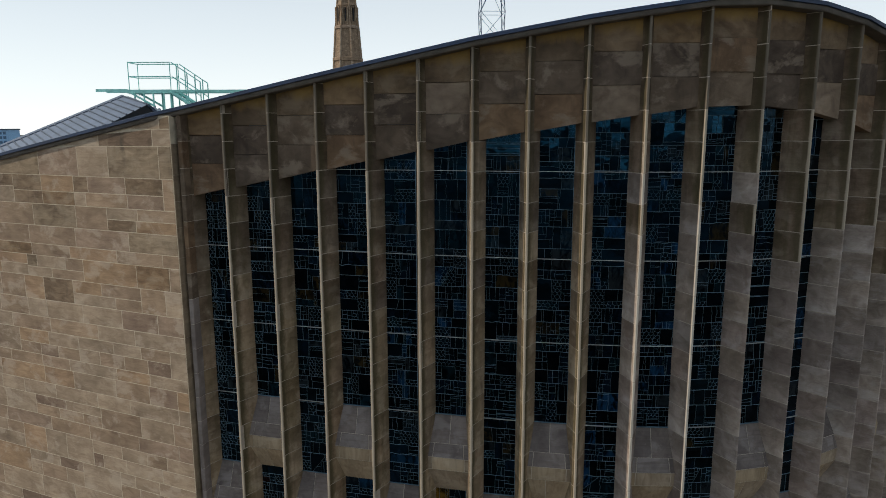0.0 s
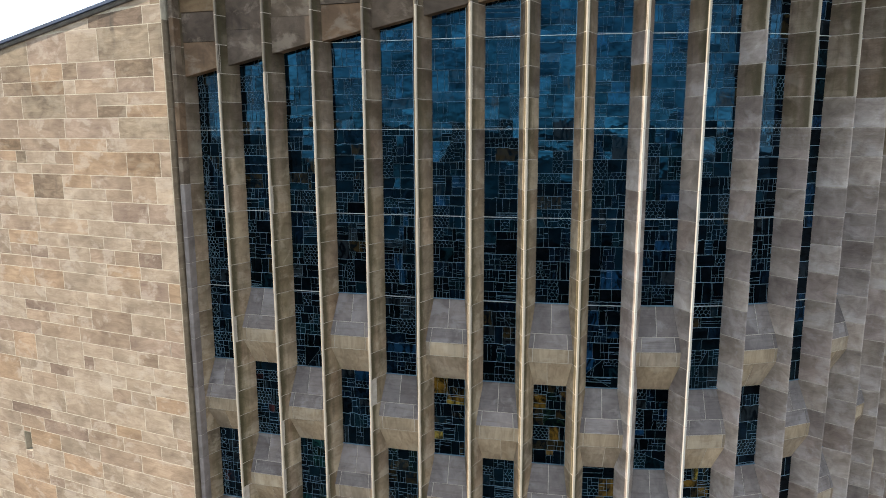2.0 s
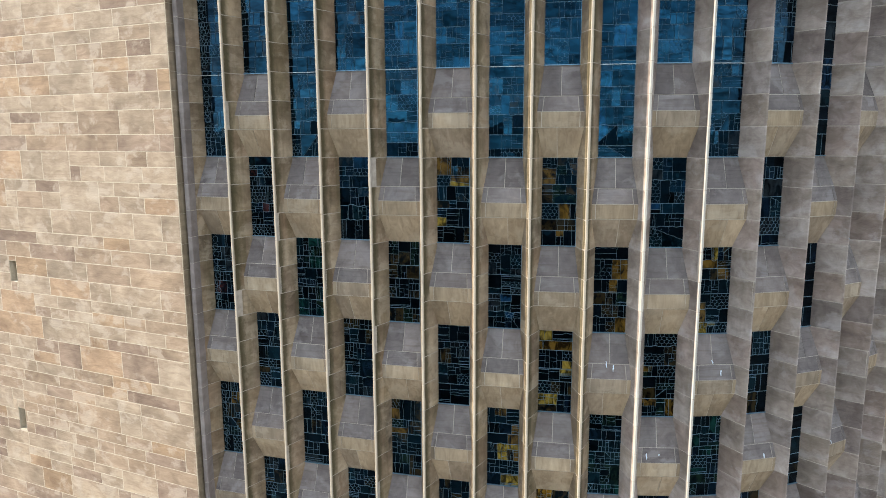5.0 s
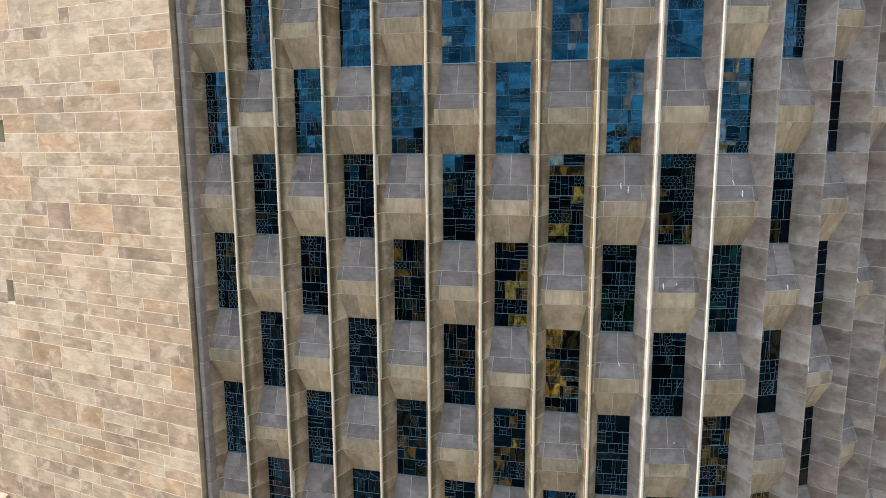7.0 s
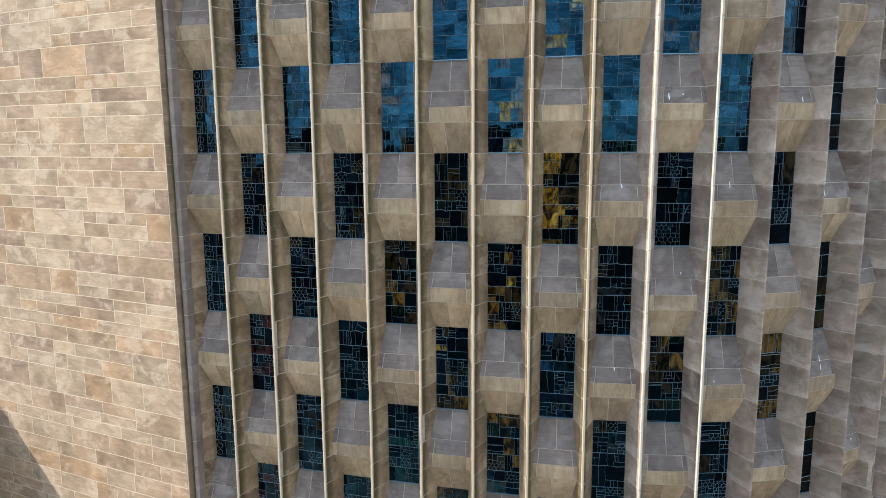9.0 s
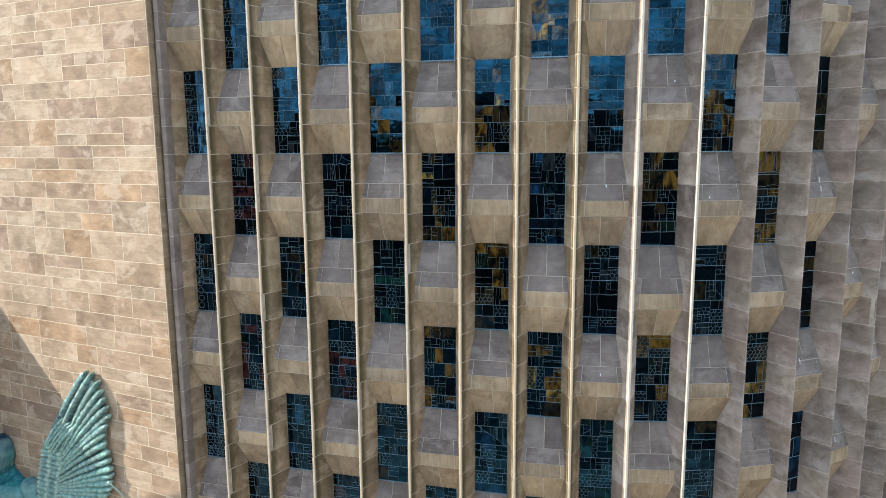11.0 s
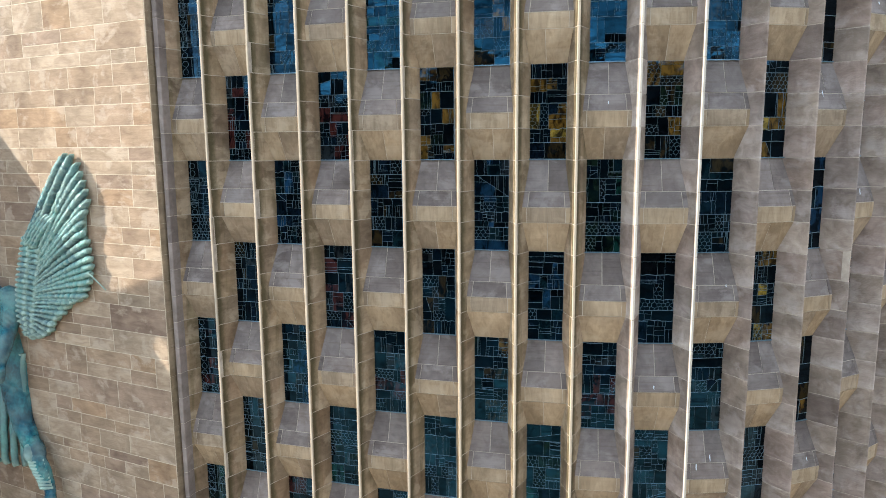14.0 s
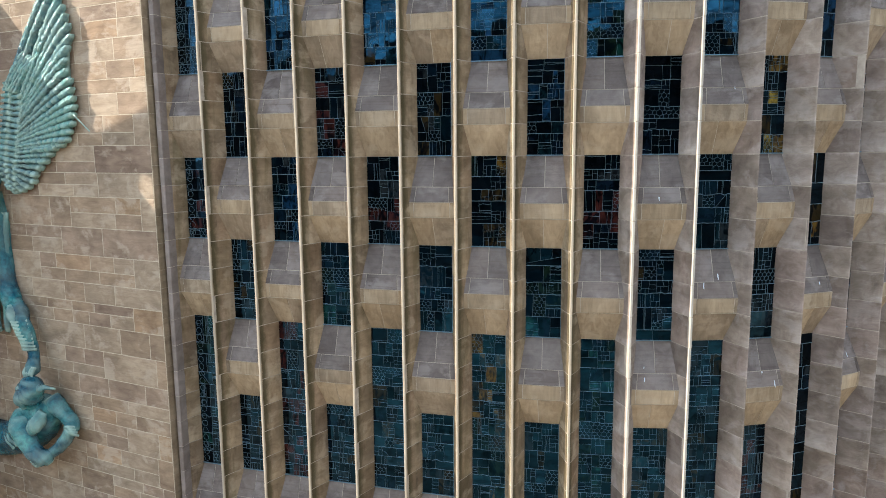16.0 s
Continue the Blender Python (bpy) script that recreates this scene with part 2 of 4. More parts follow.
unlit_dark = plain("unlit_dark", (0.012, 0.012, 0.014), 0.9, 0, 0.2, 2)
paving_mat = plain("paving", (0.33, 0.275, 0.205), 0.9, 0, 0.3, 0.8)
ground_mat = plain("ground", (0.05, 0.048, 0.044), 0.9, 0, 0.4, 0.3)
old_stone = stone("old_stone", (0.16, 0.11, 0.08), (0.3, 0.22, 0.15), (), (0.06, 0.05, 0.04), 0.8, (1, 1, 2))


def glass(name, palette):
    m, t, b = nodes(name)
    info = t.nodes.new("ShaderNodeObjectInfo")
    step = 1.0 / len(palette)
    col = ramp(t, info.outputs["Random"], [(i * step, c) for i, c in enumerate(palette)], "CONSTANT")
    streak = noise_tex(t, 9.0, 4, 0.6, (1, 1, 0.5), 1.0)
    col = mix(t, col, ramp(t, streak, [(0.42, (0.1, 0.1, 0.1)), (0.6, (1.3, 1.3, 1.3))]), 1.0, "MULTIPLY")
    t.links.new(col, b.inputs["Base Color"])
    b.inputs["Roughness"].default_value, b.inputs["IOR"].default_value = 0.03, 1.9
    even = t.nodes.new("ShaderNodeMath")
    even.operation = "FRACT"
    mul = t.nodes.new("ShaderNodeMath")
    mul.operation = "MULTIPLY"
    mul.inputs[1].default_value = 7.31
    t.links.new(info.outputs["Random"], mul.inputs[0])
    t.links.new(mul.outputs[0], even.inputs[0])
    shine = ramp(t, even.outputs[0], [(0.0, (0.2,) * 3), (0.25, (0.32,) * 3), (0.5, (0.5,) * 3), (0.75, (0.26,) * 3)], "CONSTANT")
    paint = ramp(t, noise_tex(t, 5.0, 5, 0.65, (0.8, 0.8, 2.2), 0.8), [(0.37, (0.3,) * 3), (0.6, (1, 1, 1))])
    gloss = mix(t, shine, paint, 1.0, "MULTIPLY")
    t.links.new(gloss, b.inputs["Specular IOR Level"])
    b.inputs["Specular Tint"].default_value = (0.05, 0.36, 0.7, 1)
    bump(t, b, noise_tex(t, 4.0, 2, 0.4), 0.12, 0.02)
    return m


K, NAVY, TEAL = (0.0015, 0.0018, 0.0022), (0.002, 0.005, 0.01), (0.002, 0.008, 0.011)
GREEN, AMBER, RED = (0.004, 0.009, 0.005), (0.09, 0.05, 0.009), (0.035, 0.01, 0.008)
GREY, BROWN, YEL = (0.011, 0.014, 0.016), (0.018, 0.012, 0.004), (0.2, 0.14, 0.025)
GLASS = {
    "dark": glass("glass_dark", (K, K, NAVY, K, TEAL, K, NAVY, K, K, GREY, K, BROWN)),
    "blue": glass("glass_blue", (NAVY, K, (0.004, 0.018, 0.04), TEAL, K, NAVY, GREY, K, (0.005, 0.025, 0.06), K, NAVY, TEAL, K, K)),
    "amber": glass("glass_amber", (AMBER, K, BROWN, K, YEL, K, BROWN, K, NAVY, K, AMBER, K)),
    "gold": glass("glass_gold", ((0.22, 0.12, 0.013), BROWN, K, (0.33, 0.2, 0.03), BROWN, K, AMBER, K)),
    "brown": glass("glass_brown", (BROWN, K, BROWN, K, GREEN, K, AMBER, K)),
    "green": glass("glass_green", (GREEN, TEAL, K, (0.004, 0.024, 0.02), K, GREEN, NAVY, K)),
    "red": glass("glass_red", (RED, K, NAVY, K, RED, GREY, K, K)),
}


# ---- mesh helpers ----
def mesh_ob(name, verts, faces, mat, parent=None, smooth=False):
    me = bpy.data.meshes.new(name)
    me.from_pydata([tuple(v) for v in verts], [], faces)
    me.materials.append(mat)
    if smooth:
        me.polygons.foreach_set("use_smooth", [True] * len(me.polygons))
    me.update()
    ob = new(name, me)
    ob.parent = parent
    return ob


def share(name, me, parent, m):
    ob = new(name, me)
    ob.parent = parent
    ob.matrix_basis = m
    return ob


def part(name, bm, mat, parent, label=""):
    bmesh.ops.recalc_face_normals(bm, faces=bm.faces)
    me = bpy.data.meshes.new(name)
    bm.to_mesh(me)
    bm.free()
    me.materials.append(mat)
    ob = new(name, me)
    ob.parent = parent
    return tagged(ob, label)


def empty(name, m, label, category, group="", kind=""):
    ob = new(name)
    ob.matrix_basis = m
    ob.empty_display_size = 0.1
    return tagged(ob, label, category, group, kind)


def prism(outline, z0, z1, inset=0.0):
    """Closed prism of a plan outline (counter-clockwise), with arrised top and bottom edges."""
    n = len(outline)
    c = (sum(p[0] for p in outline) / n, sum(p[1] for p in outline) / n)

    def ring(z, k):
        return [(p[0] + (c[0] - p[0]) * k, p[1] + (c[1] - p[1]) * k, z) for p in outline]
    rings = [ring(z0, 0), ring(z1, 0)] if not inset else [ring(z0, 0.02), ring(z0 + inset, 0), ring(z1 - inset, 0), ring(z1, 0.02)]
    v = [p for r in rings for p in r]
    f = [tuple(range(n - 1, -1, -1)), tuple(range(len(v) - n, len(v)))]
    for k in range(len(rings) - 1):
        f += [(k * n + i, k * n + (i + 1) % n, (k + 1) * n + (i + 1) % n, (k + 1) * n + i) for i in range(n)]
    return v, f


def box(v, f, x0, x1, y0, y1, z0, z1):
    b = len(v)
    v += [(x, y, z) for z in (z0, z1) for x, y in ((x0, y0), (x1, y0), (x1, y1), (x0, y1))]
    f += [tuple(b + i for i in q) for q in ((3, 2, 1, 0), (4, 5, 6, 7), (0, 1, 5, 4), (1, 2, 6, 5), (2, 3, 7, 6), (3, 0, 4, 7))]


def loft(name, quads, mat, parent, grow=0.0):
    """A slab between two four-cornered faces: front and back, each counter-clockwise from the front."""
    a, b = quads
    v = list(a) + list(b)
    f = [(0, 1, 2, 3), (7, 6, 5, 4)] + [(i, i + 4, (i + 1) % 4 + 4, (i + 1) % 4) for i in range(4)]
    return mesh_ob(name, v, f, mat, parent)


def rod(bm, a, b, r, sides=8):
    a, b = Vector(a), Vector(b)
    q = (b - a).to_track_quat("Z", "Y").to_matrix().to_4x4()
    bmesh.ops.create_cone(bm, cap_ends=True, segments=sides, radius1=r, radius2=r, depth=(b - a).length, matrix=Matrix.Translation((a + b) / 2) @ q)


# ---- plan ----
PITCH, COURSE, STOREY, Z0 = 0.799, 1.3 / 3, 1.3, 16.934
LAST = 23                          # columns 0 to 22, ribs 0 to 23
DEPTH, HALF = 0.383, 0.144         # glass behind the rib's nose, rib's half width there


def interp(x, table):
    for (a, fa), (b, fb) in zip(table, table[1:]):
        if x <= b:
            return fa + (fb - fa) * (x - a) / (b - a)
    return table[-1][1]


# the bow: nearly straight at first, then it turns away ever faster
BOW = [(-2, -0.3035), (0, -0.2857), (2, -0.2679), (4, -0.2468), (6, -0.2178), (8, -0.1583), (10, 0.0017), (12, 0.2902), (14, 0.5589), (16, 0.75), (26, 1.35)]


def heading(c):
    return interp(c, BOW)


def line(m):
    return Z0 - STOREY * m


RIBS = {6: Vector((0.419, 9.871, 0))}
for c in range(6, 25):
    p = RIBS[c].copy()
    for k in range(8):
        h = heading(c + (k + 0.5) / 8)
        p += Vector((math.cos(h), math.sin(h), 0)) * (PITCH / 8)
    RIBS[c + 1] = p
for c in range(6, -1, -1):
    p = RIBS[c].copy()
    for k in range(8):
        h = heading(c - (k + 0.5) / 8)
        p -= Vector((math.cos(h), math.sin(h), 0)) * (PITCH / 8)
    RIBS[c - 1] = p


def rib_top(c):
    return interp(c, [(-1, 28.02), (0, 28.17), (3, 28.63), (6, 29.08), (8, 29.33), (10, 29.54), (11.5, 29.57), (12, 29.5), (13, 29.36), (14, 29.16), (15, 28.9), (17, 28.4), (23, 27.0), (25, 26.6)])


def rib_pose(c, z=0.0):
    h = heading(c)
    return Matrix.Translation((RIBS[c].x, RIBS[c].y, z)) @ Matrix.Rotation(h, 4, "Z")


def column_pose(c, z=0.0):
    d = RIBS[c + 1] - RIBS[c]
    return Matrix.Translation((RIBS[c].x, RIBS[c].y, z)) @ Matrix.Rotation(math.atan2(d.y, d.x), 4, "Z"), d.length


WALL_H = math.atan(-0.4395)
WALL = Matrix.Translation((-4.45, 11.067, 0)) @ Matrix.Rotation(WALL_H, 4, "Z")   # x along the wall, y into it
WALL_END = 0.13


def eave(u):
    return 28.19 + 0.182 * (u - 0.13)


# ---- ground and distance ----
v, f = [], []
box(v, f, -2500, 2500, -2500, 2500, -0.5, 0)
tagged(mesh_ob("ground", v, f, ground_mat), "grey-brown paving and ground round the church", "ground", "", "structure")
# unseen pale sheet added as a warm reflector for the lower walls
v, f = [], []
box(v, f, -45, 21.9, -10.0, 9.0, 0.0, 0.02)
tagged(mesh_ob("pavement", v, f, paving_mat), "unseen pale warm paving added to bounce light up the walls", "pavement", "", "structure")
# unseen walls, kept dark so that the glass has dark reflections
v, f = [], []
box(v, f, -60, 70, -34, -33, 0, 17)
tagged(mesh_ob("wall_opposite", v, f, unseen_wall_dark), "unseen dark wall opposite for the glass to reflect", "wall", "", "structure")
v, f = [], []
box(v, f, 22, 23, -32.9, 4, 0, 14)
tagged(mesh_ob("wall_neighbour", v, f, unseen_wall_dark), "unseen dark wall added for the right-hand glass to reflect", "wall", "", "structure")

# ---- side wall body, with two slit openings ----
v, f = [], []
SLITS = [(-4.28, -4.08, 19.74, 20.14), (-4.5, -4.3, 16.7, 17.14)]
BACK0, BACK1 = 0.001, 0.6
nb = 40
for i in range(nb):                # sloping top in steps hidden under the coping
    u0, u1 = -14 + i * (14 + WALL_END) / nb, -14 + (i + 1) * (14 + WALL_END) / nb
    top = eave(u1) - 0.02
    cuts = [s for s in SLITS if s[0] < u1 and s[1] > u0]
    if not cuts:
        box(v, f, u0, u1, BACK0, BACK1, 0, top)
        continue
    us = sorted({u0, u1, *[min(max(x, u0), u1) for s in cuts for x in s[:2]]})
    for a, b in zip(us, us[1:]):
        zz = sorted([0, top] + [z for s in cuts if s[0] < (a + b) / 2 < s[1] for z in s[2:]])
        for k in range(0, len(zz), 2):
            box(v, f, a, b, BACK0, BACK1, zz[k], zz[k + 1])
wall_side = mesh_ob("wall_side", v, f, mortar)
wall_side.matrix_basis = WALL
tagged(wall_side, "tall side wall of coursed warm sandstone ashlar", "wall", "", "structure")
v, f = [], []
z = 1.0
rr = random.Random(3)
while z < 27.7:
    h = rr.choice((0.3, 0.43, 0.5))
    box(v, f, WALL_END + 0.002, WALL_END + 0.012, 0.004, 0.6, z + 0.003, z + h - 0.003)
    z += h
wall_return = mesh_ob("return_stones", v, f, return_stone, wall_side)
# near-black plates put the slits' inner darkness into colour
for s in SLITS:
    v, f = [], []
    box(v, f, s[0] - 0.05, s[1] + 0.05, 0.34, 0.4, s[2] - 0.05, s[3] + 0.05)
    ob = mesh_ob("slit_back", v, f, unlit_dark, wall_side)

# ---- unseen wall added to cast the diagonal shadow on the side wall ----
v, f = [], []
box(v, f, -6.0, -5.2, -2.6, 0.0, 0, 12.53)
v[4:6] = [(-6.0, -2.6, 11.09), (-5.2, -2.6, 11.09)]
k = len(v)                         # added raking beam on its head; the notched under-edge shapes the shadow band
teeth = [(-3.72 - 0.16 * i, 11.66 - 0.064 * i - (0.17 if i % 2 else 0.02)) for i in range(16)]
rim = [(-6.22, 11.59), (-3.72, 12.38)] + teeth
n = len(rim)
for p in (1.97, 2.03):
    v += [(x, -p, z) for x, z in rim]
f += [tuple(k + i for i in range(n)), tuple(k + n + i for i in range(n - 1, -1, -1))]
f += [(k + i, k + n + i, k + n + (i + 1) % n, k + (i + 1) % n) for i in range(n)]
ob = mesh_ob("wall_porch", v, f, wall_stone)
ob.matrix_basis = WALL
tagged(ob, "unseen wall and beam added to cast shadow on the side wall", "wall", "", "structure")

# ---- closing walls behind the bow, painted near-black as the unlit interior ----
v, f = [], []
inner = []
for c in range(0, LAST + 1):
    h = heading(c)
    inner.append(RIBS[c] + Vector((-math.sin(h), math.cos(h), 0)) * 0.95)
for a, b in zip(inner, inner[1:]):
    k = len(v)
    v += [(a.x, a.y, 0), (b.x, b.y, 0), (b.x, b.y, 28), (a.x, a.y, 28)]
    f.append((k, k + 1, k + 2, k + 3))
tagged(mesh_ob("wall_inner", v, f, unlit_dark), "near-black sheet standing for the unlit interior behind the glass", "wall", "", "structure")

# ---- ribs ----
SIDE = [(0.011, 0.0), (0.018, 0.007), (0.022, 0.04), (0.024, 0.066), (0.026, 0.076), (0.035, 0.1), (0.065, 0.17), (0.096, 0.25), (0.124, 0.325), (HALF, DEPTH), (0.17, 0.5)]
PROFILE = [(-SIDE[0][0], 0.0)] + SIDE + [(-x, y) for x, y in SIDE[:0:-1]]
CORE = [(x * 0.965, y + (0.005 if y < 0.4 else -0.02)) for x, y in PROFILE]
PLAIN_SIDE = [(0.008, 0.0), (0.015, 0.01), (0.046, 0.1), (0.08, 0.2), (0.112, 0.29), (HALF, DEPTH), (0.17, 0.5)]      # the ribs that turn away: no bead at the nose
PLAIN_PROFILE = [(-PLAIN_SIDE[0][0], 0.0)] + PLAIN_SIDE + [(-x, y) for x, y in PLAIN_SIDE[:0:-1]]
PLAIN_CORE = [(x * 0.965, y + (0.005 if y < 0.4 else -0.02)) for x, y in PLAIN_PROFILE]


def stone_mesh(profile, mat):
    sv, sf = prism(profile, 0.0055, COURSE - 0.0055, 0.006)
    me = bpy.data.meshes.new("stone")
    me.from_pydata(sv, [], sf)
    me.materials.append(mat)
    return me


STONES = {(turned, mat.name): stone_mesh(PLAIN_PROFILE if turned else PROFILE, mat) for turned in (False, True) for mat in (rib_stone, lit_nose_rib_stone, skylit_rib_stone, soot_shade_stone, mid_dark_stone)}
rng = random.Random(4)
BASE = 1.2
for c in range(0, LAST + 1):
    top = rib_top(c) + 0.02
    rib = empty("stone_rib", rib_pose(c), "thin upright sandstone fin between the window lights", "rib", "ribs of the bowed window")
    turned = c > 10
    cv, cf = prism(PLAIN_CORE if turned else CORE, BASE - 1.2, top)
    mesh_ob("mortar_core", cv, cf, rib_mortar, rib)
    k0 = math.floor((BASE - Z0) / COURSE)
    z = Z0 + k0 * COURSE
    if c > 17:
        vv, ff = prism(PLAIN_PROFILE, z, top)
        mesh_ob("shaft", vv, ff, skylit_rib_stone, rib)
        continue
    while z < top - 0.03:
        s = min(1.0, (top - z) / COURSE)
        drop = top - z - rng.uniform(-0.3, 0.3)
        mat = rib_stone if c < 9 else skylit_rib_stone if turned else lit_nose_rib_stone
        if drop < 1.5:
            mat = soot_shade_stone
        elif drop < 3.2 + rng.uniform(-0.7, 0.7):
            mat = mid_dark_stone
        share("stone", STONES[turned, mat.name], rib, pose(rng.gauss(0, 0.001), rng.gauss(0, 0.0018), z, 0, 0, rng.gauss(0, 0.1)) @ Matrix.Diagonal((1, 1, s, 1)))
        z += COURSE


# ---- blocks between the lights ----
def half_at(n):
    pts = [(y, x) for x, y in SIDE]
    return interp(n, pts) - 0.012


BACKN = 0.47
SECTION = [(DEPTH + 0.01, 0.0), (0.238, -COURSE), (0.176, -0.65), (0.188, -2 * COURSE), (DEPTH + 0.005, -STOREY)]


def face_row(w, n0, z0, n1, z1, cuts, name, mat, parent, gap=0.009):
    """A band of stones from the upper line (n0, z0) to the lower line (n1, z1), cut at the given shares of its width."""
    for a, b in zip(cuts, cuts[1:]):
        def edge(n, z, back):
            x0, x1 = half_at(n), w - half_at(n)
            l, r = x0 + (x1 - x0) * a + gap / 2, x0 + (x1 - x0) * b - gap / 2
            return (l, BACKN if back else n, z), (r, BACKN if back else n, z)
        zt, zb = z0 - gap / 2, z1 + gap / 2
        tl, tr = edge(n0, zt, False)
        bl, br = edge(n1, zb, False)
        tlb, trb = edge(n0, zt, True)
        blb, brb = edge(n1, zb, True)
        j = rng.gauss(0, 0.001)
        loft(name, ([(p[0], p[1] + j, p[2]) for p in (bl, br, tr, tl)], (blb, brb, trb, tlb)), mat, parent)


def block(c, m):
    M, w = column_pose(c, line(m))
    ob = empty("spandrel_block", M, "projecting sandstone block with a sloped weathered sill under the light", "stone block", "blocks between the lights")
    # backing mortar
    v = []
    for n, z in SECTION:
        x = half_at(n) + 0.002
        v += [(x, n + 0.006, z), (w - x, n + 0.006, z)]
    v += [(0.17, BACKN, -STOREY), (w - 0.17, BACKN, -STOREY), (0.17, BACKN, 0), (w - 0.17, BACKN, 0)]
    f = [(2 * i, 2 * i + 2, 2 * i + 3, 2 * i + 1) for i in range(6)] + [(12, 0, 1, 13)]
    mesh_ob("mortar_core", v, f, pale_mortar, ob)
    (n0, z0), (n1, z1), (n2, z2), (n3, z3), (n4, z4) = SECTION
    mid = 0.5 + rng.uniform(-0.04, 0.04)
    face_row(w, n0, z0, n1, z1, (0, mid, 1), "sill_slab", sill_stone, ob)
    face_row(w, n1, z1, n2, z2, (0, 0.13, 0.87, 1), "sill_slab", sill_stone, ob)
    face_row(w, n2, z2, n3, z3, (0, 0.11, 0.89, 1), "nose_stone", block_stone, ob)
    if rng.random() < 0.75:
        face_row(w, n3, z3, n4, z4, (0, 0.5 + rng.uniform(-0.12, 0.12), 1), "lintel_stone", block_stone, ob)
    else:
        face_row(w, n3, z3, n4, z4, (0, 1), "lintel_stone", block_stone, ob)
    return ob


drop_rng = random.Random(21)


def splash(ob, r):
    """A run of white bird droppings on the sloped sill."""
    (n1, z1), (n2, z2) = SECTION[1], SECTION[2]
    x, k0, L = r.uniform(0.22, 0.58), r.uniform(-0.5, 0.75), r.uniform(0.1, 0.45)
    v, rows = [], 5
    for i in range(rows + 1):
        k = k0 + L * i / rows
        n = n1 + (n2 - n1) * k if k > 0 else n1 + (SECTION[0][0] - n1) * (-k / 2)
        z = z1 + (z2 - z1) * k if k > 0 else z1 * (1 + k / 2)
        w = 0.008 * r.uniform(0.5, 1.4) * (1 - 0.7 * abs(i / rows - 0.4))
        x += r.gauss(0, 0.003)
        v += [(x - w, n - 0.0035, z + 0.002), (x, n - 0.008, z + 0.004), (x + w, n - 0.0035, z + 0.002)]
    f = [(3 * i + j, 3 * i + j + 1, 3 * i + j + 4, 3 * i + j + 3) for i in range(rows) for j in (0, 1)]
    mesh_ob("dropping", v, f, white_lime, ob)


def lights_of(c):
    """Upper and lower line of each light, from the top down; the first starts at the head."""
    if c % 2:
        out = [(None, -5)] + [(m, m + 1) for m in range(-4, 10, 2)] + [(10, 11)]
    else:
        out = [(None, -4)] + [(m, m + 1) for m in range(-3, 8, 2)] + [(9, 11)]
    return out


for c in range(0, LAST):
    ls = lights_of(c)
    if c <= 14:
        for (a, b) in ls:
            ob = block(c, b)
            if 8 <= c <= 13 and b > -3 and drop_rng.random() < 0.5:
                for _ in range(drop_rng.choice((1, 1, 2))):
                    splash(ob, drop_rng)
    else:
        for (a, b) in ls:
            M, w = column_pose(c, line(b))
            v = []
            for n, z in SECTION:
                x = half_at(n)
                v += [(x, n, z), (w - x, n, z)]
            f = [(2 * i, 2 * i + 2, 2 * i + 3, 2 * i + 1) for i in range(4)]
            ob = mesh_ob("spandrel_block", v, f, block_stone)
            ob.matrix_basis = M
            tagged(ob, "projecting sandstone block with a sloped weathered sill under the light", "stone block", "blocks between the lights")
    # low wall under the lights
    M, w = column_pose(c)
    v, f = [], []
    box(v, f, 0.1, w - 0.1, 0.15, 0.5, 0, line(12) + 0.0)
    ob = mesh_ob("wall_plinth", v, f, block_stone)
    ob.matrix_basis = M
    tagged(ob, "low sandstone wall under the window lights", "wall", "", "structure")


# ---- head panels, soffit and coping ----
def head(c):
    M, w = column_pose(c)
    ob = empty("head_panel", M, "stone head panel of three dark-stained courses above the light", "stone panel", "head panels of the window")
    PN = 0.185
    x0, x1 = half_at(PN) - 0.004, w - half_at(PN) + 0.004
    tl, tr = rib_top(c) + 0.01, rib_top(c + 1) + 0.01
    bl, br = tl - 1.31, tr - 1.31
    low = (bl + br) / 2
    lines_z = [low + 0.46, low + 0.91]
    lows = [(bl, br)] + [(z, z) for z in lines_z]
    highs = [(z, z) for z in lines_z] + [(tl, tr)]
    for (l0, r0), (l1, r1) in zip(lows, highs):
        if min(l1, r1) - max(l0, r0) < 0.05:
            continue
        y = PN + rng.gauss(0, 0.011)
        g = 0.0035
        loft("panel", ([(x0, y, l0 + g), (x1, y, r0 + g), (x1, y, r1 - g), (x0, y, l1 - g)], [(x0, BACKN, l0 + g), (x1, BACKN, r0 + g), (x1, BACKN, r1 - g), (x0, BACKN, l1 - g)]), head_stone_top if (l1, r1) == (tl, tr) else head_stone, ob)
    return ob


for c in range(0, LAST):
    head(c)


def sweep(name, outline, mat, label, category):
    """A moulding along wall and bow: outline of (outwards, up) offsets from the top line."""
    pts = []
    for u in (-14, -8, -4, -2, -1, -0.3):
        p = WALL @ Vector((u, 0, 0))
        pts.append((p, WALL_H, eave(u) - 0.04))
    for c in range(0, LAST + 1):
        pts.append((RIBS[c], heading(c), rib_top(c)))
    v, f, n = [], [], len(outline)
    for p, h, z in pts:
        out = Vector((math.sin(h), -math.cos(h), 0))
        v += [p + out * o + Vector((0, 0, z + u)) for o, u in outline]
    for k in range(len(pts) - 1):
        f += [(k * n + i, k * n + (i + 1) % n, (k + 1) * n + (i + 1) % n, (k + 1) * n + i) for i in range(n)]
    f += [tuple(range(n)), tuple(range(len(v) - 1, len(v) - n - 1, -1))]
    bm = bmesh.new()
    vs = [bm.verts.new(q) for q in v]
    for q in f:
        bm.faces.new([vs[i] for i in q])
    ob = part(name, bm, mat, None)
    return tagged(ob, label, category, "", "structure")


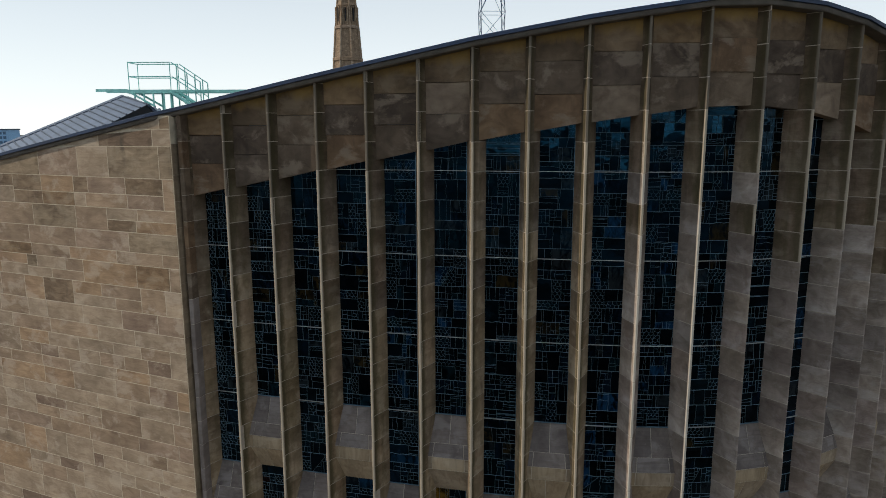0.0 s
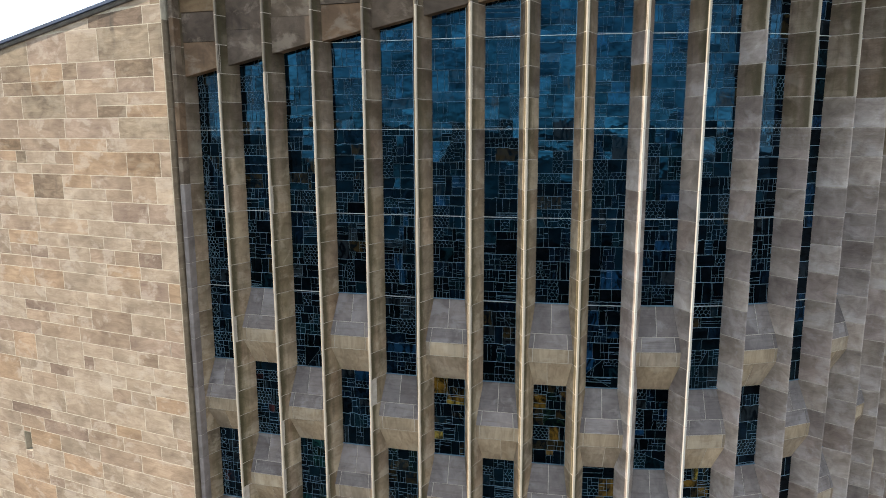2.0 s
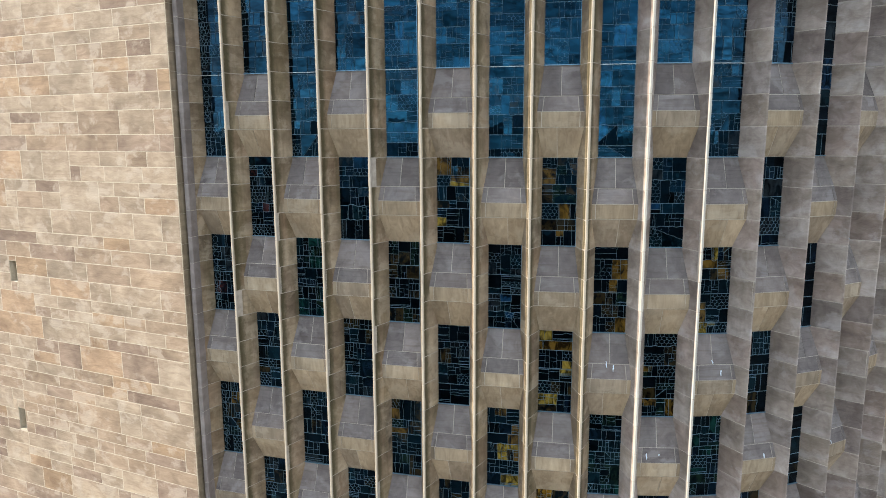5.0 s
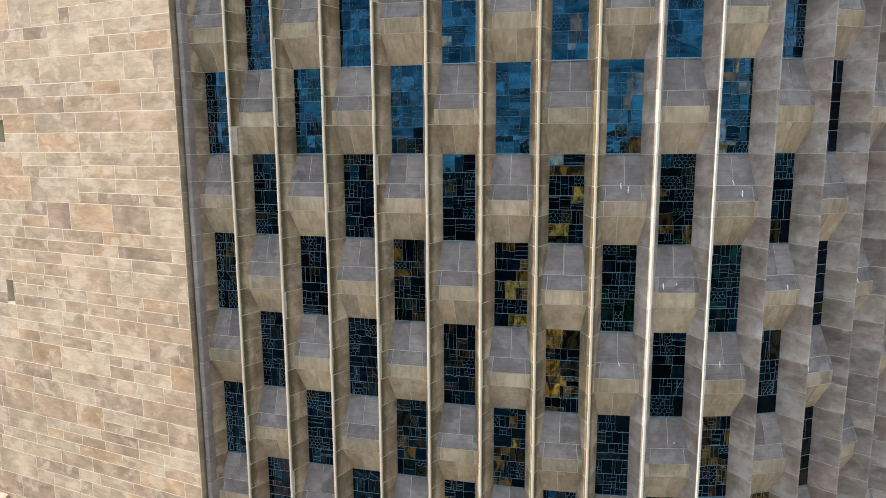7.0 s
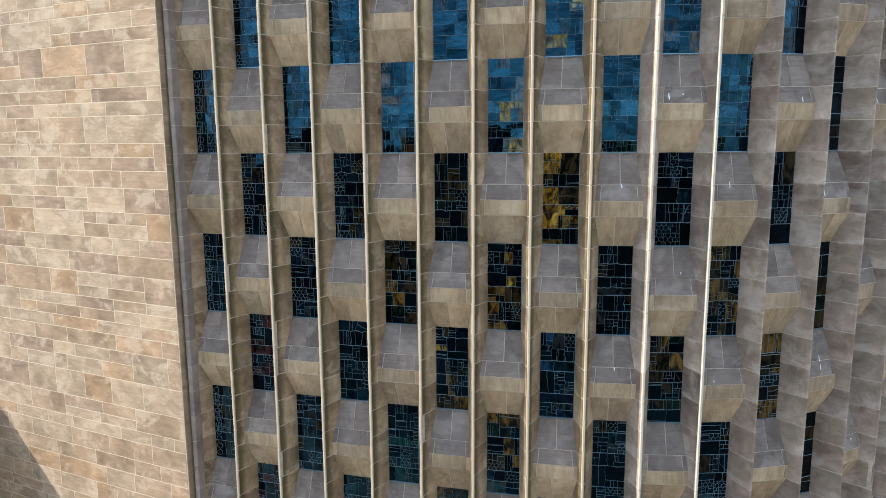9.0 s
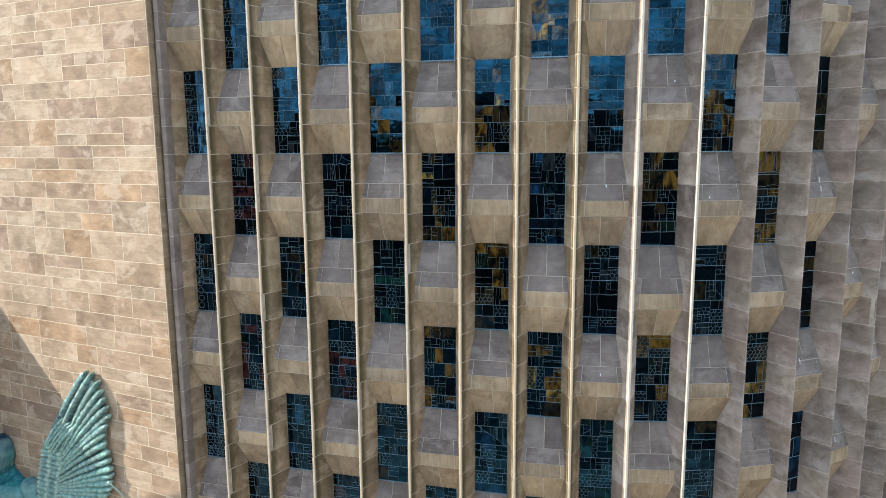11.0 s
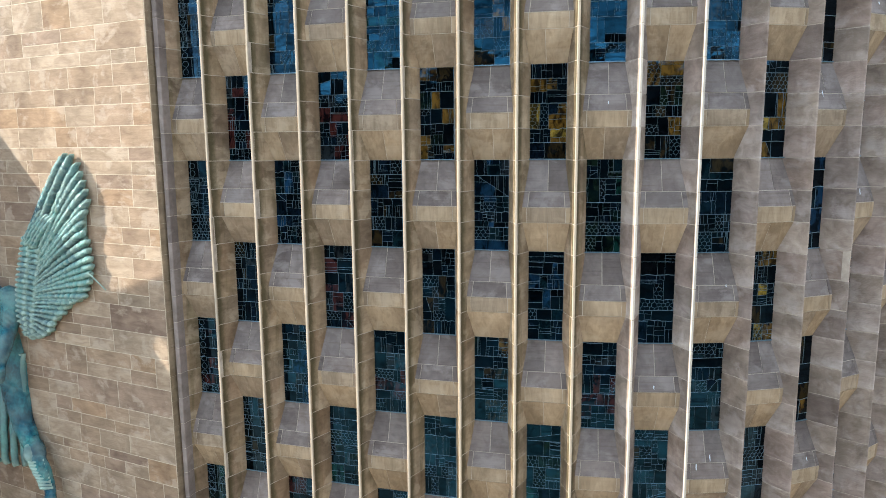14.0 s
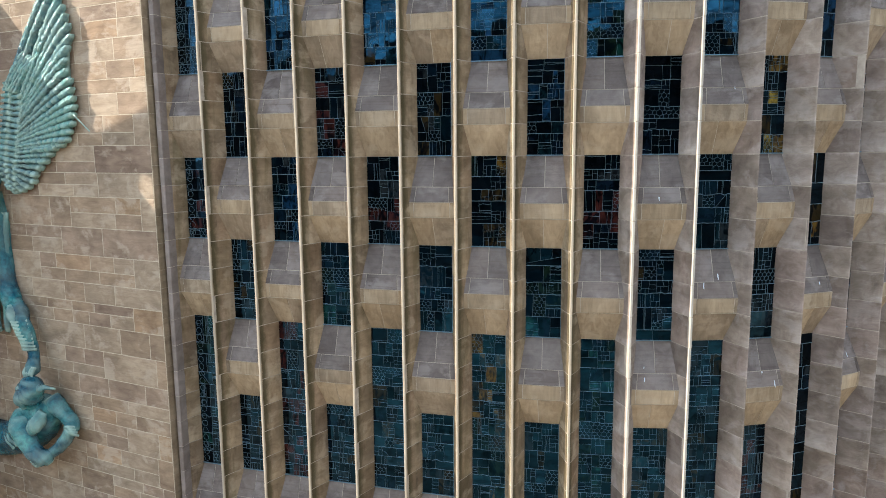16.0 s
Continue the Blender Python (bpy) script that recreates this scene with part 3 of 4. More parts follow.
sweep("trim_cornice", [(-0.6, 0.0), (0.03, 0.0), (0.035, 0.008), (0.04, 0.02), (0.045, 0.066), (-0.6, 0.066)], soot_trim, "thin sooted stone cornice under the roof edge", "cornice")
sweep("trim_fascia", [(-0.6, 0.068), (0.06, 0.068), (0.075, 0.072), (0.075, 0.122), (0.05, 0.13), (-0.6, 0.135)], fascia_metal, "dark blue-grey metal roof edge", "roof edge")

# roof deck behind the edge
v = []
for c in range(0, LAST + 1):
    h = heading(c)
    p = RIBS[c] + Vector((-math.sin(h), math.cos(h), 0)) * 0.55
    v += [(p.x, p.y, rib_top(c) + 0.12)]
back = [(14.0, 62.0, 27.6), (-7.5, 62.0, 27.2)]
v += back
p = WALL @ Vector((-3.2, 0.5, 0))
v += [(p.x, p.y, eave(-3.2) + 0.05)]
bm = bmesh.new()
bm.faces.new([bm.verts.new(q) for q in v])
bmesh.ops.triangulate(bm, faces=bm.faces)
r = bmesh.ops.extrude_face_region(bm, geom=bm.faces[:])
bmesh.ops.translate(bm, verts=[e for e in r["geom"] if isinstance(e, bmesh.types.BMVert)], vec=(0, 0, -0.15))
tagged(part("roof", bm, roof_metal, None), "grey metal church roof behind the parapet", "roof", "", "structure")

# slot between the side wall and the first rib
M = rib_pose(0)
v, f = [], []
box(v, f, -0.5, -0.03, 0.56, 0.66, 0, rib_top(0))
ob = mesh_ob("wall_slot", v, f, rib_stone)
ob.matrix_basis = M
tagged(ob, "recessed stone slot beside the window", "wall", "", "structure")


pil = empty("stone_pilaster", rib_pose(0), "narrow smooth grey sandstone strip between wall and window", "pilaster")
v, f = [], []
box(v, f, -0.012, 0.052, -0.005, 0.3, 0, rib_top(0))
mesh_ob("mortar_core", v, f, pale_mortar, pil)
pv, pf = prism([(-0.018, -0.012), (0.05, -0.012), (0.058, -0.004), (0.058, 0.3), (-0.018, 0.3)], 0.004, COURSE - 0.004, 0.004)
pil_mesh = bpy.data.meshes.new("stone")
pil_mesh.from_pydata(pv, [], pf)
pil_mesh.materials.append(pilaster_stone)
# the top 3.2 m take the dark head stone
pil_dark = pil_mesh.copy()
pil_dark.materials[0] = head_stone
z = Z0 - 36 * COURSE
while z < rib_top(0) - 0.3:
    share("stone", pil_dark if z > rib_top(0) - 3.2 else pil_mesh, pil, pose(rng.gauss(0, 0.0008), rng.gauss(0, 0.001), z))
    z += COURSE


# ---- stained glass lights ----
def split(poly, p, d):
    """The two sides of a convex polygon cut by the line through p along d, and the cut."""
    nx, ny = -d[1], d[0]
    a, b, cut = [], [], []
    for i, q in enumerate(poly):
        r = poly[(i + 1) % len(poly)]
        s, t = (q[0] - p[0]) * nx + (q[1] - p[1]) * ny, (r[0] - p[0]) * nx + (r[1] - p[1]) * ny
        (a if s >= 0 else b).append(q)
        if s * t < 0:
            k = s / (s - t)
            x = (q[0] + (r[0] - q[0]) * k, q[1] + (r[1] - q[1]) * k)
            a.append(x)
            b.append(x)
            cut.append(x)
    return a, b, cut


def area(p):
    return abs(sum(p[i][0] * p[(i + 1) % len(p)][1] - p[(i + 1) % len(p)][0] * p[i][1] for i in range(len(p)))) / 2


def leaded(w, h, r, target):
    """Bands between level saddle bars, each parted into panes."""
    done, lines, y = [], [], 0.0
    while y < h - 1e-6:
        top = y + r.uniform(0.14, 0.36)
        if h - top < 0.14:
            top = h
        else:
            lines.append(((0, top), (w, top)))
        a, b = leaded_poly([(0, y), (w, y), (w, top), (0, top)], r, target)
        done += a
        lines += b
        y = top
    return done, lines


def leaded_poly(start, r, target, slant=0.025):
    done, lines, todo = [], [], [start]
    while todo:
        p = todo.pop()
        xs, ys = [q[0] for q in p], [q[1] for q in p]
        bw, bh = max(xs) - min(xs), max(ys) - min(ys)
        if area(p) < target * r.uniform(0.35, 1.9) or min(bw, bh) < 0.05:
            done.append(p)
            continue
        c = (min(xs) + bw * r.uniform(0.3, 0.7), min(ys) + bh * r.uniform(0.3, 0.7))
        if r.random() < slant:
            a = r.uniform(0, math.pi)
        else:
            a = (0 if bh > bw * r.uniform(0.6, 1.7) else math.pi / 2) + r.gauss(0, 0.03)
        x, y, cut = split(p, c, (math.cos(a), math.sin(a)))
        if len(cut) < 2 or len(x) < 3 or len(y) < 3:
            done.append(p)
            continue
        lines.append((cut[0], cut[1]))
        todo += [x, y]
    return done, lines


def pebbles(x0, x1, y0, y1, r):
    """Leads round small pebble-like cells that fill a rectangle."""
    nx, ny = max(2, round((x1 - x0) / 0.032)), max(2, round((y1 - y0) / 0.05))
    w, h = (x1 - x0) / nx, (y1 - y0) / ny
    at = {}
    for j in range(1, ny):
        for i in range(nx + 1):
            lift = (0.2 if (i + j) % 2 else -0.2) * h
            at[i, j] = (x0 + i * w + (r.gauss(0, 0.16 * w) if 0 < i < nx else 0), y0 + j * h + lift + r.gauss(0, 0.1 * h))
    out = [(at[i, j], at[i + 1, j]) for i in range(nx) for j in range(1, ny)]
    for i in range(1, nx):
        for j in range(ny):
            if (i + j) % 2:
                out.append((at.get((i, j), (x0 + i * w, y0)), at.get((i, j + 1), (x0 + i * w, y1))))
    return out


def fine_lines(panes, r, near):
    """Smaller leads that run across some of the panes: pebbled cells, ladders and single strokes."""
    out = []
    for p in panes:
        k = r.random()
        if not near or k < 0.3:
            continue
        xs, ys = [q[0] for q in p], [q[1] for q in p]
        x0, x1, y0, y1 = min(xs), max(xs), min(ys), max(ys)
        if k < 0.5:                        # strokes up the pane
            for _ in range(r.choice((1, 1, 2, 3))):
                x = r.uniform(x0 + 0.02, x1 - 0.02) if x1 - x0 > 0.05 else (x0 + x1) / 2
                out.append(((x, y0), (min(max(x + r.gauss(0, 0.012), x0), x1), y1)))
        elif k < 0.62:                     # close level strokes
            for _ in range(r.choice((2, 3, 4))):
                y = r.uniform(y0, y1)
                out.append(((x0, y), (x1, min(max(y + r.gauss(0, 0.008), y0), y1))))
        elif k < 0.88:
            _, more = leaded_poly(p, r, 0.009)
            out += more
        else:
            out += pebbles(x0, x1, y0, y1, r)
    return out


def ring(x, y, rad, r, n=7):
    pts = [(x + rad * math.cos(2 * math.pi * k / n) * r.uniform(0.85, 1.15), y + rad * math.sin(2 * math.pi * k / n) * r.uniform(0.85, 1.15)) for k in range(n)]
    return [(pts[k], pts[(k + 1) % n]) for k in range(n)]


PALETTE = {(7, -2): "amber", (6, -1): "amber", (7, 0): "gold", (6, 1): "amber", (5, 2): "amber", (7, 2): "blue", (9, 2): "brown", (7, 4): "amber", (9, 4): "brown", (11, 4): "amber",
           (11, 6): "amber", (8, 5): "green", (5, -4): "amber", (4, -3): "brown", (6, -3): "blue", (8, -3): "brown", (10, -3): "amber", (9, -4): "blue", (1, -4): "red", (0, -3): "red",
           (1, 2): "red", (2, 5): "blue", (1, 4): "red", (7, 8): "green", (8, 9): "green", (2, 7): "blue", (3, 6): "red", (5, 0): "brown", (8, -1): "green", (9, -2): "brown",
           (6, 3): "brown", (5, 4): "brown", (6, 9): "brown", (2, 9): "red"}


def light(c, a, b):
    r = random.Random(1000 * c + 7 * b)
    M, w = column_pose(c, line(b))
    D, half = DEPTH, HALF
    x0, gw = half + 0.006, w - 2 * half - 0.012
    gh = (line(a) - line(b)) if a is not None else max(rib_top(c), rib_top(c + 1)) - 1.28 - line(b)
    pal = GLASS[PALETTE.get((c, a), r.choice(("dark", "dark", "blue", "dark", "green", "dark", "brown", "dark", "red")) if a is not None else r.choice(("dark", "blue")))]
    ob = empty("stained_glass_window", M, "tall leaded stained glass light in a stone recess" if a is None else "leaded stained glass light in a stone recess", "window", "lights of the bowed window")
    near = c <= 12
    target = (0.045 if a is not None else 0.055) if c <= 10 else 0.09
    panes, lines = leaded(gw, gh - 0.012, r, target)
    lines += fine_lines(panes, r, c <= 11)
    if c == 0:                             # chain of rings up one side
        y = 0.08
        while y < gh - 0.08:
            lines += ring(0.075, y, 0.05, r, 9)
            y += 0.125
    for p in panes:
        cx, cy = sum(q[0] for q in p) / len(p), sum(q[1] for q in p) / len(p)
        n = len(p)
        v = [(q[0] - cx, 0.0, q[1] - cy) for q in p] + [(q[0] - cx, 0.006, q[1] - cy) for q in p]
        f = [tuple(range(n)), tuple(range(2 * n - 1, n - 1, -1))] + [(i, i + n, (i + 1) % n + n, (i + 1) % n) for i in range(n)]
        o = mesh_ob("pane", v, f, pal, ob)
        o.matrix_basis = pose(x0 + cx, D + 0.004, cy + 0.012, r.gauss(0, 0.7), 0, r.gauss(0, 0.7))
    # leading
    v, f = [], []
    for p, q in lines:
        L = math.hypot(q[0] - p[0], q[1] - p[1])
        if L < 0.01:
            continue
        k = max(1, int(L / 0.05))
        dx, dy = (q[0] - p[0]) / L, (q[1] - p[1]) / L
        hw = 0.0045 if L > gw - 0.01 and abs(dy) < 0.02 else r.uniform(0.0016, 0.0028)
        wob = r.choice((0.0005, 0.0008, 0.001, 0.003, 0.007)) if L > 0.1 else 0.001
        base = len(v)
        for i in range(k + 1):
            s = r.gauss(0, wob) if 0 < i < k else 0
            X, Y = p[0] + (q[0] - p[0]) * i / k - dy * s, p[1] + (q[1] - p[1]) * i / k + dx * s
            for e, yy in ((-hw, 0.004), (0, -0.004), (hw, 0.004)):
                v.append((x0 + X - dy * e, D - 0.002 + yy, 0.012 + Y + dx * e))
        for i in range(k):
            o = base + 3 * i
            f += [(o, o + 1, o + 4, o + 3), (o + 1, o + 2, o + 5, o + 4)]
    if f:
        tagged(mesh_ob("leading", v, f, lead, ob), "wavy grey lead lines", "", "", "stuff")
    v, f = [], []
    box(v, f, x0 - 0.008, x0 + gw + 0.008, D - 0.012, D + 0.02, 0.0, 0.013)
    mesh_ob("bottom_strip", v, f, strip_metal, ob)
    v, f = [], []
    box(v, f, x0 + gw - 0.001, x0 + gw + 0.007, D - 0.01, D + 0.02, 0.0, gh)
    mesh_ob("side_strip", v, f, strip_metal, ob)
    if a is None:
        m = b - 1
        while line(m) < line(b) + gh - 0.1:
            v, f = [], []
            box(v, f, x0 - 0.006, x0 + gw + 0.006, D - 0.02, D + 0.0, line(m) - line(b) - 0.005, line(m) - line(b) + 0.005)
            mesh_ob("glazing_bar", v, f, bar_metal, ob)
            m -= 1
    return ob


for c in range(0, LAST):
    for a, b in lights_of(c):
        if c <= 14:
            light(c, a, b)
        else:
            M, w = column_pose(c, line(b))
            gh = (line(a) - line(b)) if a is not None else rib_top(c) - 1.2 - line(b)
            v, f = [], []
            box(v, f, HALF, w - HALF, DEPTH, DEPTH + 0.01, 0.01, gh)
            ob = mesh_ob("stained_glass_window", v, f, GLASS["dark"])
            ob.matrix_basis = M
            tagged(ob, "leaded stained glass light in a stone recess", "window", "lights of the bowed window")


# ---- bronze figures on the side wall ----
def bronze():
    m, t, b = nodes("verdigris_bronze")
    broad = noise_tex(t, 1.6, 3, 0.5, (1, 1, 0.8), 0.8)
    col = ramp(t, broad, [(0.36, (0.002, 0.05, 0.1)), (0.5, (0.006, 0.13, 0.185)), (0.66, (0.03, 0.25, 0.26))])
    fine = noise_tex(t, 14.0, 6, 0.7, (1, 1, 0.7), 0.8)
    col = mix(t, col, ramp(t, fine, [(0.36, (0.35, 0.5, 0.56)), (0.52, (1, 1, 1)), (0.68, (2.2, 1.6, 1.4))]), 0.9, "MULTIPLY")
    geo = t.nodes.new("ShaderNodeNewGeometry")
    # raised edges paled: wear, with highlights painted in
    ridge_wear_light = ramp(t, geo.outputs["Pointiness"], [(0.52, (0, 0, 0)), (0.6, (0.9, 0.9, 0.9))])
    col = mix(t, col, (0.44, 0.62, 0.54), ridge_wear_light)
    # shade painted dark into the creases between feathers and limbs
    crease_shade = ramp(t, geo.outputs["Pointiness"], [(0.43, (0.97, 0.97, 0.97)), (0.5, (0, 0, 0))])
    col = mix(t, col, (0.006, 0.03, 0.045), crease_shade)
    t.links.new(col, b.inputs["Base Color"])
    b.inputs["Metallic"].default_value, b.inputs["Roughness"].default_value = 0.3, 0.27
    bump(t, b, noise_tex(t, 22, 8, 0.75, (1, 1, 0.6), 0.6), 1.0, 0.05)
    return m


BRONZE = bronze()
SHIFT = (-0.68, 0.44, -0.07)


def tube(bm, pts, sides=12, flat=1.0):
    """A limb through (u, proud, z, radius) stations on the wall; flat: depth to width."""
    P = [Vector((u, -w, z)) for u, w, z, r in pts]
    rings = []
    for i, (u, w, z, r) in enumerate(pts):
        d = (P[min(i + 1, len(P) - 1)] - P[max(i - 1, 0)]).normalized()
        side = d.cross(Vector((0, 1, 0)))
        side = side.normalized() if side.length > 0.05 else Vector((1, 0, 0))
        out = side.cross(d).normalized()
        ring = []
        for k in range(sides):
            a = 2 * math.pi * k / sides
            ring.append(bm.verts.new(P[i] + side * (math.cos(a) * r) + out * (math.sin(a) * r * flat)))
        rings.append(ring)
    for a, b in zip(rings, rings[1:]):
        for k in range(sides):
            bm.faces.new((a[k], a[(k + 1) % sides], b[(k + 1) % sides], b[k]))
    bm.faces.new(rings[0][::-1])
    bm.faces.new(rings[-1])


def smooth_path(pts, n):
    """Catmull-Rom through the stations."""
    out = []
    for i in range(len(pts) - 1):
        p = [Vector(pts[max(i - 1, 0)]), Vector(pts[i]), Vector(pts[i + 1]), Vector(pts[min(i + 2, len(pts) - 1)])]
        for k in range(n):
            s = k / n
            out.append(tuple(0.5 * (2 * p[1] + (p[2] - p[0]) * s + (2 * p[0] - 5 * p[1] + 4 * p[2] - p[3]) * s * s + (3 * p[1] - p[0] - 3 * p[2] + p[3]) * s ** 3)))
    out.append(tuple(pts[-1]))
    return out


def limb(bm, pts, n=5, sides=14, flat=1.0):
    pos = smooth_path([p[:3] for p in pts], n)
    rad = smooth_path([(p[3], 0, 0) for p in pts], n)
    tube(bm, [(a[0], a[1], a[2], max(0.01, r[0])) for a, r in zip(pos, rad)], sides, flat)


def feather(bm, root, tip, width, proud0, proud1, r, bend=0.0, point=0.0, ridge=0.075):
    """A ridged feather from root to tip, (u, z) on the wall, with a notched edge and a rounded or pointed end."""
    a, b = Vector((root[0], root[1])), Vector((tip[0], tip[1]))
    L = (b - a).length
    d = (b - a) / L
    s = Vector((-d.y, d.x))
    n = max(6, int(L / 0.035))
    rows = []
    beat = r.uniform(0.09, 0.13)
    for i in range(n + 1):
        k = i / n
        end = max(0.0, (k - 0.8) / 0.2)
        w = width * (0.5 + 0.5 * k) * (1 - point * end * 0.7) * math.sqrt(max(0.03, 1 - end ** 4)) * (1 + 0.05 * abs(math.sin(math.pi * k * L / beat)) + 0.07 * r.uniform(-1, 1))
        c = a + d * (L * k) + s * (bend * math.sin(math.pi * k) + 0.008 * r.uniform(-1, 1))
        h = proud0 + (proud1 - proud0) * k + 0.007 * r.uniform(-1, 1)
        top = ridge * (1 - 0.5 * end ** 2) * (1 + 0.16 * r.uniform(-1, 1))
        prof = [(-0.56, -0.07), (-0.53, -0.03), (-0.4, top * 0.75), (-0.1, top), (0.26, top * 0.72), (0.5, -0.02), (0.54, -0.07)]
        rows.append([bm.verts.new(((c + s * (x * w)).x, -(h + y), (c + s * (x * w)).y)) for x, y in prof])
    for p, q in zip(rows, rows[1:]):
        for k in range(len(p) - 1):
            bm.faces.new((p[k], p[k + 1], q[k + 1], q[k]))
        bm.faces.new((p[-1], p[0], q[0], q[-1]))
    bm.faces.new(rows[0][::-1])
    bm.faces.new(rows[-1])


TIPS = [(-1.82, 10.57), (-1.67, 10.56), (-1.57, 10.42), (-1.48, 10.27), (-1.41, 10.13), (-1.37, 9.98), (-1.37, 9.81), (-1.4, 9.63), (-1.47, 9.45), (-1.5, 9.28), (-1.45, 9.12), (-1.43, 8.97), (-1.4, 8.83), (-1.4, 8.69), (-1.41, 8.56),
        (-1.45, 8.42), (-1.52, 8.29), (-1.6, 8.16), (-1.75, 8.08), (-1.93, 8.03), (-2.08, 7.92), (-2.22, 7.8), (-2.36, 7.69), (-2.48, 7.56), (-2.58, 7.44), (-2.75, 7.34), (-2.92, 7.26), (-3.08, 7.22)]
LEADING = [(7.22, -3.04), (7.4, -3.2), (7.65, -3.28), (8.02, -3.26), (8.3, -3.2), (8.67, -3.08), (9.04, -2.95), (9.3, -2.8)]
QUILLS = [(0.0, -2.93, 9.08), (0.074, -2.62, 8.96), (0.15, -2.6, 8.84), (0.22, -2.65, 8.68), (0.3, -2.72, 8.52), (0.37, -2.78, 8.36), (0.44, -2.82, 8.23), (0.56, -2.84, 8.13), (0.67, -2.87, 8.0), (0.81, -2.96, 7.74), (1.0, -3.1, 7.38)]


def wing(bm, axis, flip, r):
    du, dw, dz = -SHIFT[0], SHIFT[1], -SHIFT[2]

    def U(u):
        return axis + (u + du - axis) * (-1 if flip else 1)
    last = len(TIPS) - 1
    for i, (tu, tz) in enumerate(TIPS):
        k = i / last
        ru = interp(k, [(q[0], q[1]) for q in QUILLS])
        rz = interp(k, [(q[0], q[2]) for q in QUILLS])
        long = max(0.0, 1 - i / 9)
        feather(bm, (U(ru), rz + dz), (U(tu + r.uniform(-0.025, 0.025)), tz + dz), 0.145 - 0.02 * k, dw + 0.12 + 0.02 * (i % 2), dw + 0.09 + 0.03 * r.random(), r, (0.04 - 0.05 * k) * (-1 if flip else 1), long, 0.065)
    # short feathers laid over the roots of the long ones
    for i in range(5):
        k = (i + 0.5) / 5
        feather(bm, (U(-2.98 + 0.3 * k), 9.05 - 0.12 * k + dz), (U(-2.5 + 0.35 * k), 9.62 - 0.15 * k + dz), 0.11, dw + 0.2, dw + 0.15, r, 0.02, 0.4, 0.06)
    # leading edge and two columns of coverts
    limb(bm, [(U(interp(z, LEADING)), dw + 0.13, z + dz, 0.07) for z in (7.3, 7.6, 8.0, 8.4, 8.8, 9.05)] + [(U(-2.45), dw + 0.13, 9.78 + dz, 0.06), (U(-1.9), dw + 0.12, 10.5 + dz, 0.035)], 5, 12, 0.8)
    for row, (share0, share1, proud) in enumerate(((0.42, 1.12, 0.19), (-0.05, 0.56, 0.23))):
        for i in range(19):
            z = 7.34 + 1.7 * i / 18 + 0.03 * row
            a = interp(z, LEADING)
            b = interp(-z, [(-9.08, -2.8), (-8.88, -2.66), (-8.58, -2.7), (-8.18, -2.82), (-7.85, -2.92), (-7.3, -3.05)])
            w = b - a
            feather(bm, (U(a + w * share0), z + 0.03 + dz), (U(a + w * share1 + r.uniform(-0.02, 0.02)), z - 0.05 + 0.1 * i / 18 + dz), 0.12, dw + proud, dw + proud - 0.03, r, 0.0, 0.0, 0.034)
    # web behind the feathers
    web = [(-3.3, 7.45), (-3.08, 7.3), (-2.7, 7.45), (-2.3, 7.8), (-1.75, 8.15), (-1.55, 8.5), (-1.55, 9.2), (-1.5, 9.8), (-1.65, 10.25), (-1.84, 10.45), (-2.4, 9.75), (-3.0, 9.0), (-3.3, 8.2)]
    f = [bm.verts.new((U(u), -(dw + 0.06), z + dz)) for u, z in web]
    g = [bm.verts.new((U(u), -(dw + 0.01), z + dz)) for u, z in web]
    bm.faces.new(f)
    bm.faces.new(g[::-1])
    for i in range(len(web)):
        j = (i + 1) % len(web)
        bm.faces.new((f[i], g[i], g[j], f[j]))


def weathered(bm, amount, seed):
    for v in bm.verts:
        n = noise.noise(v.co * 5 + Vector((seed, 0, 0))) + 0.5 * noise.noise(v.co * 13 + Vector((seed, 3, 0)))
        v.co += Vector((noise.noise(v.co * 6), n, noise.noise(v.co * 7 + Vector((9, 0, 0))))) * amount


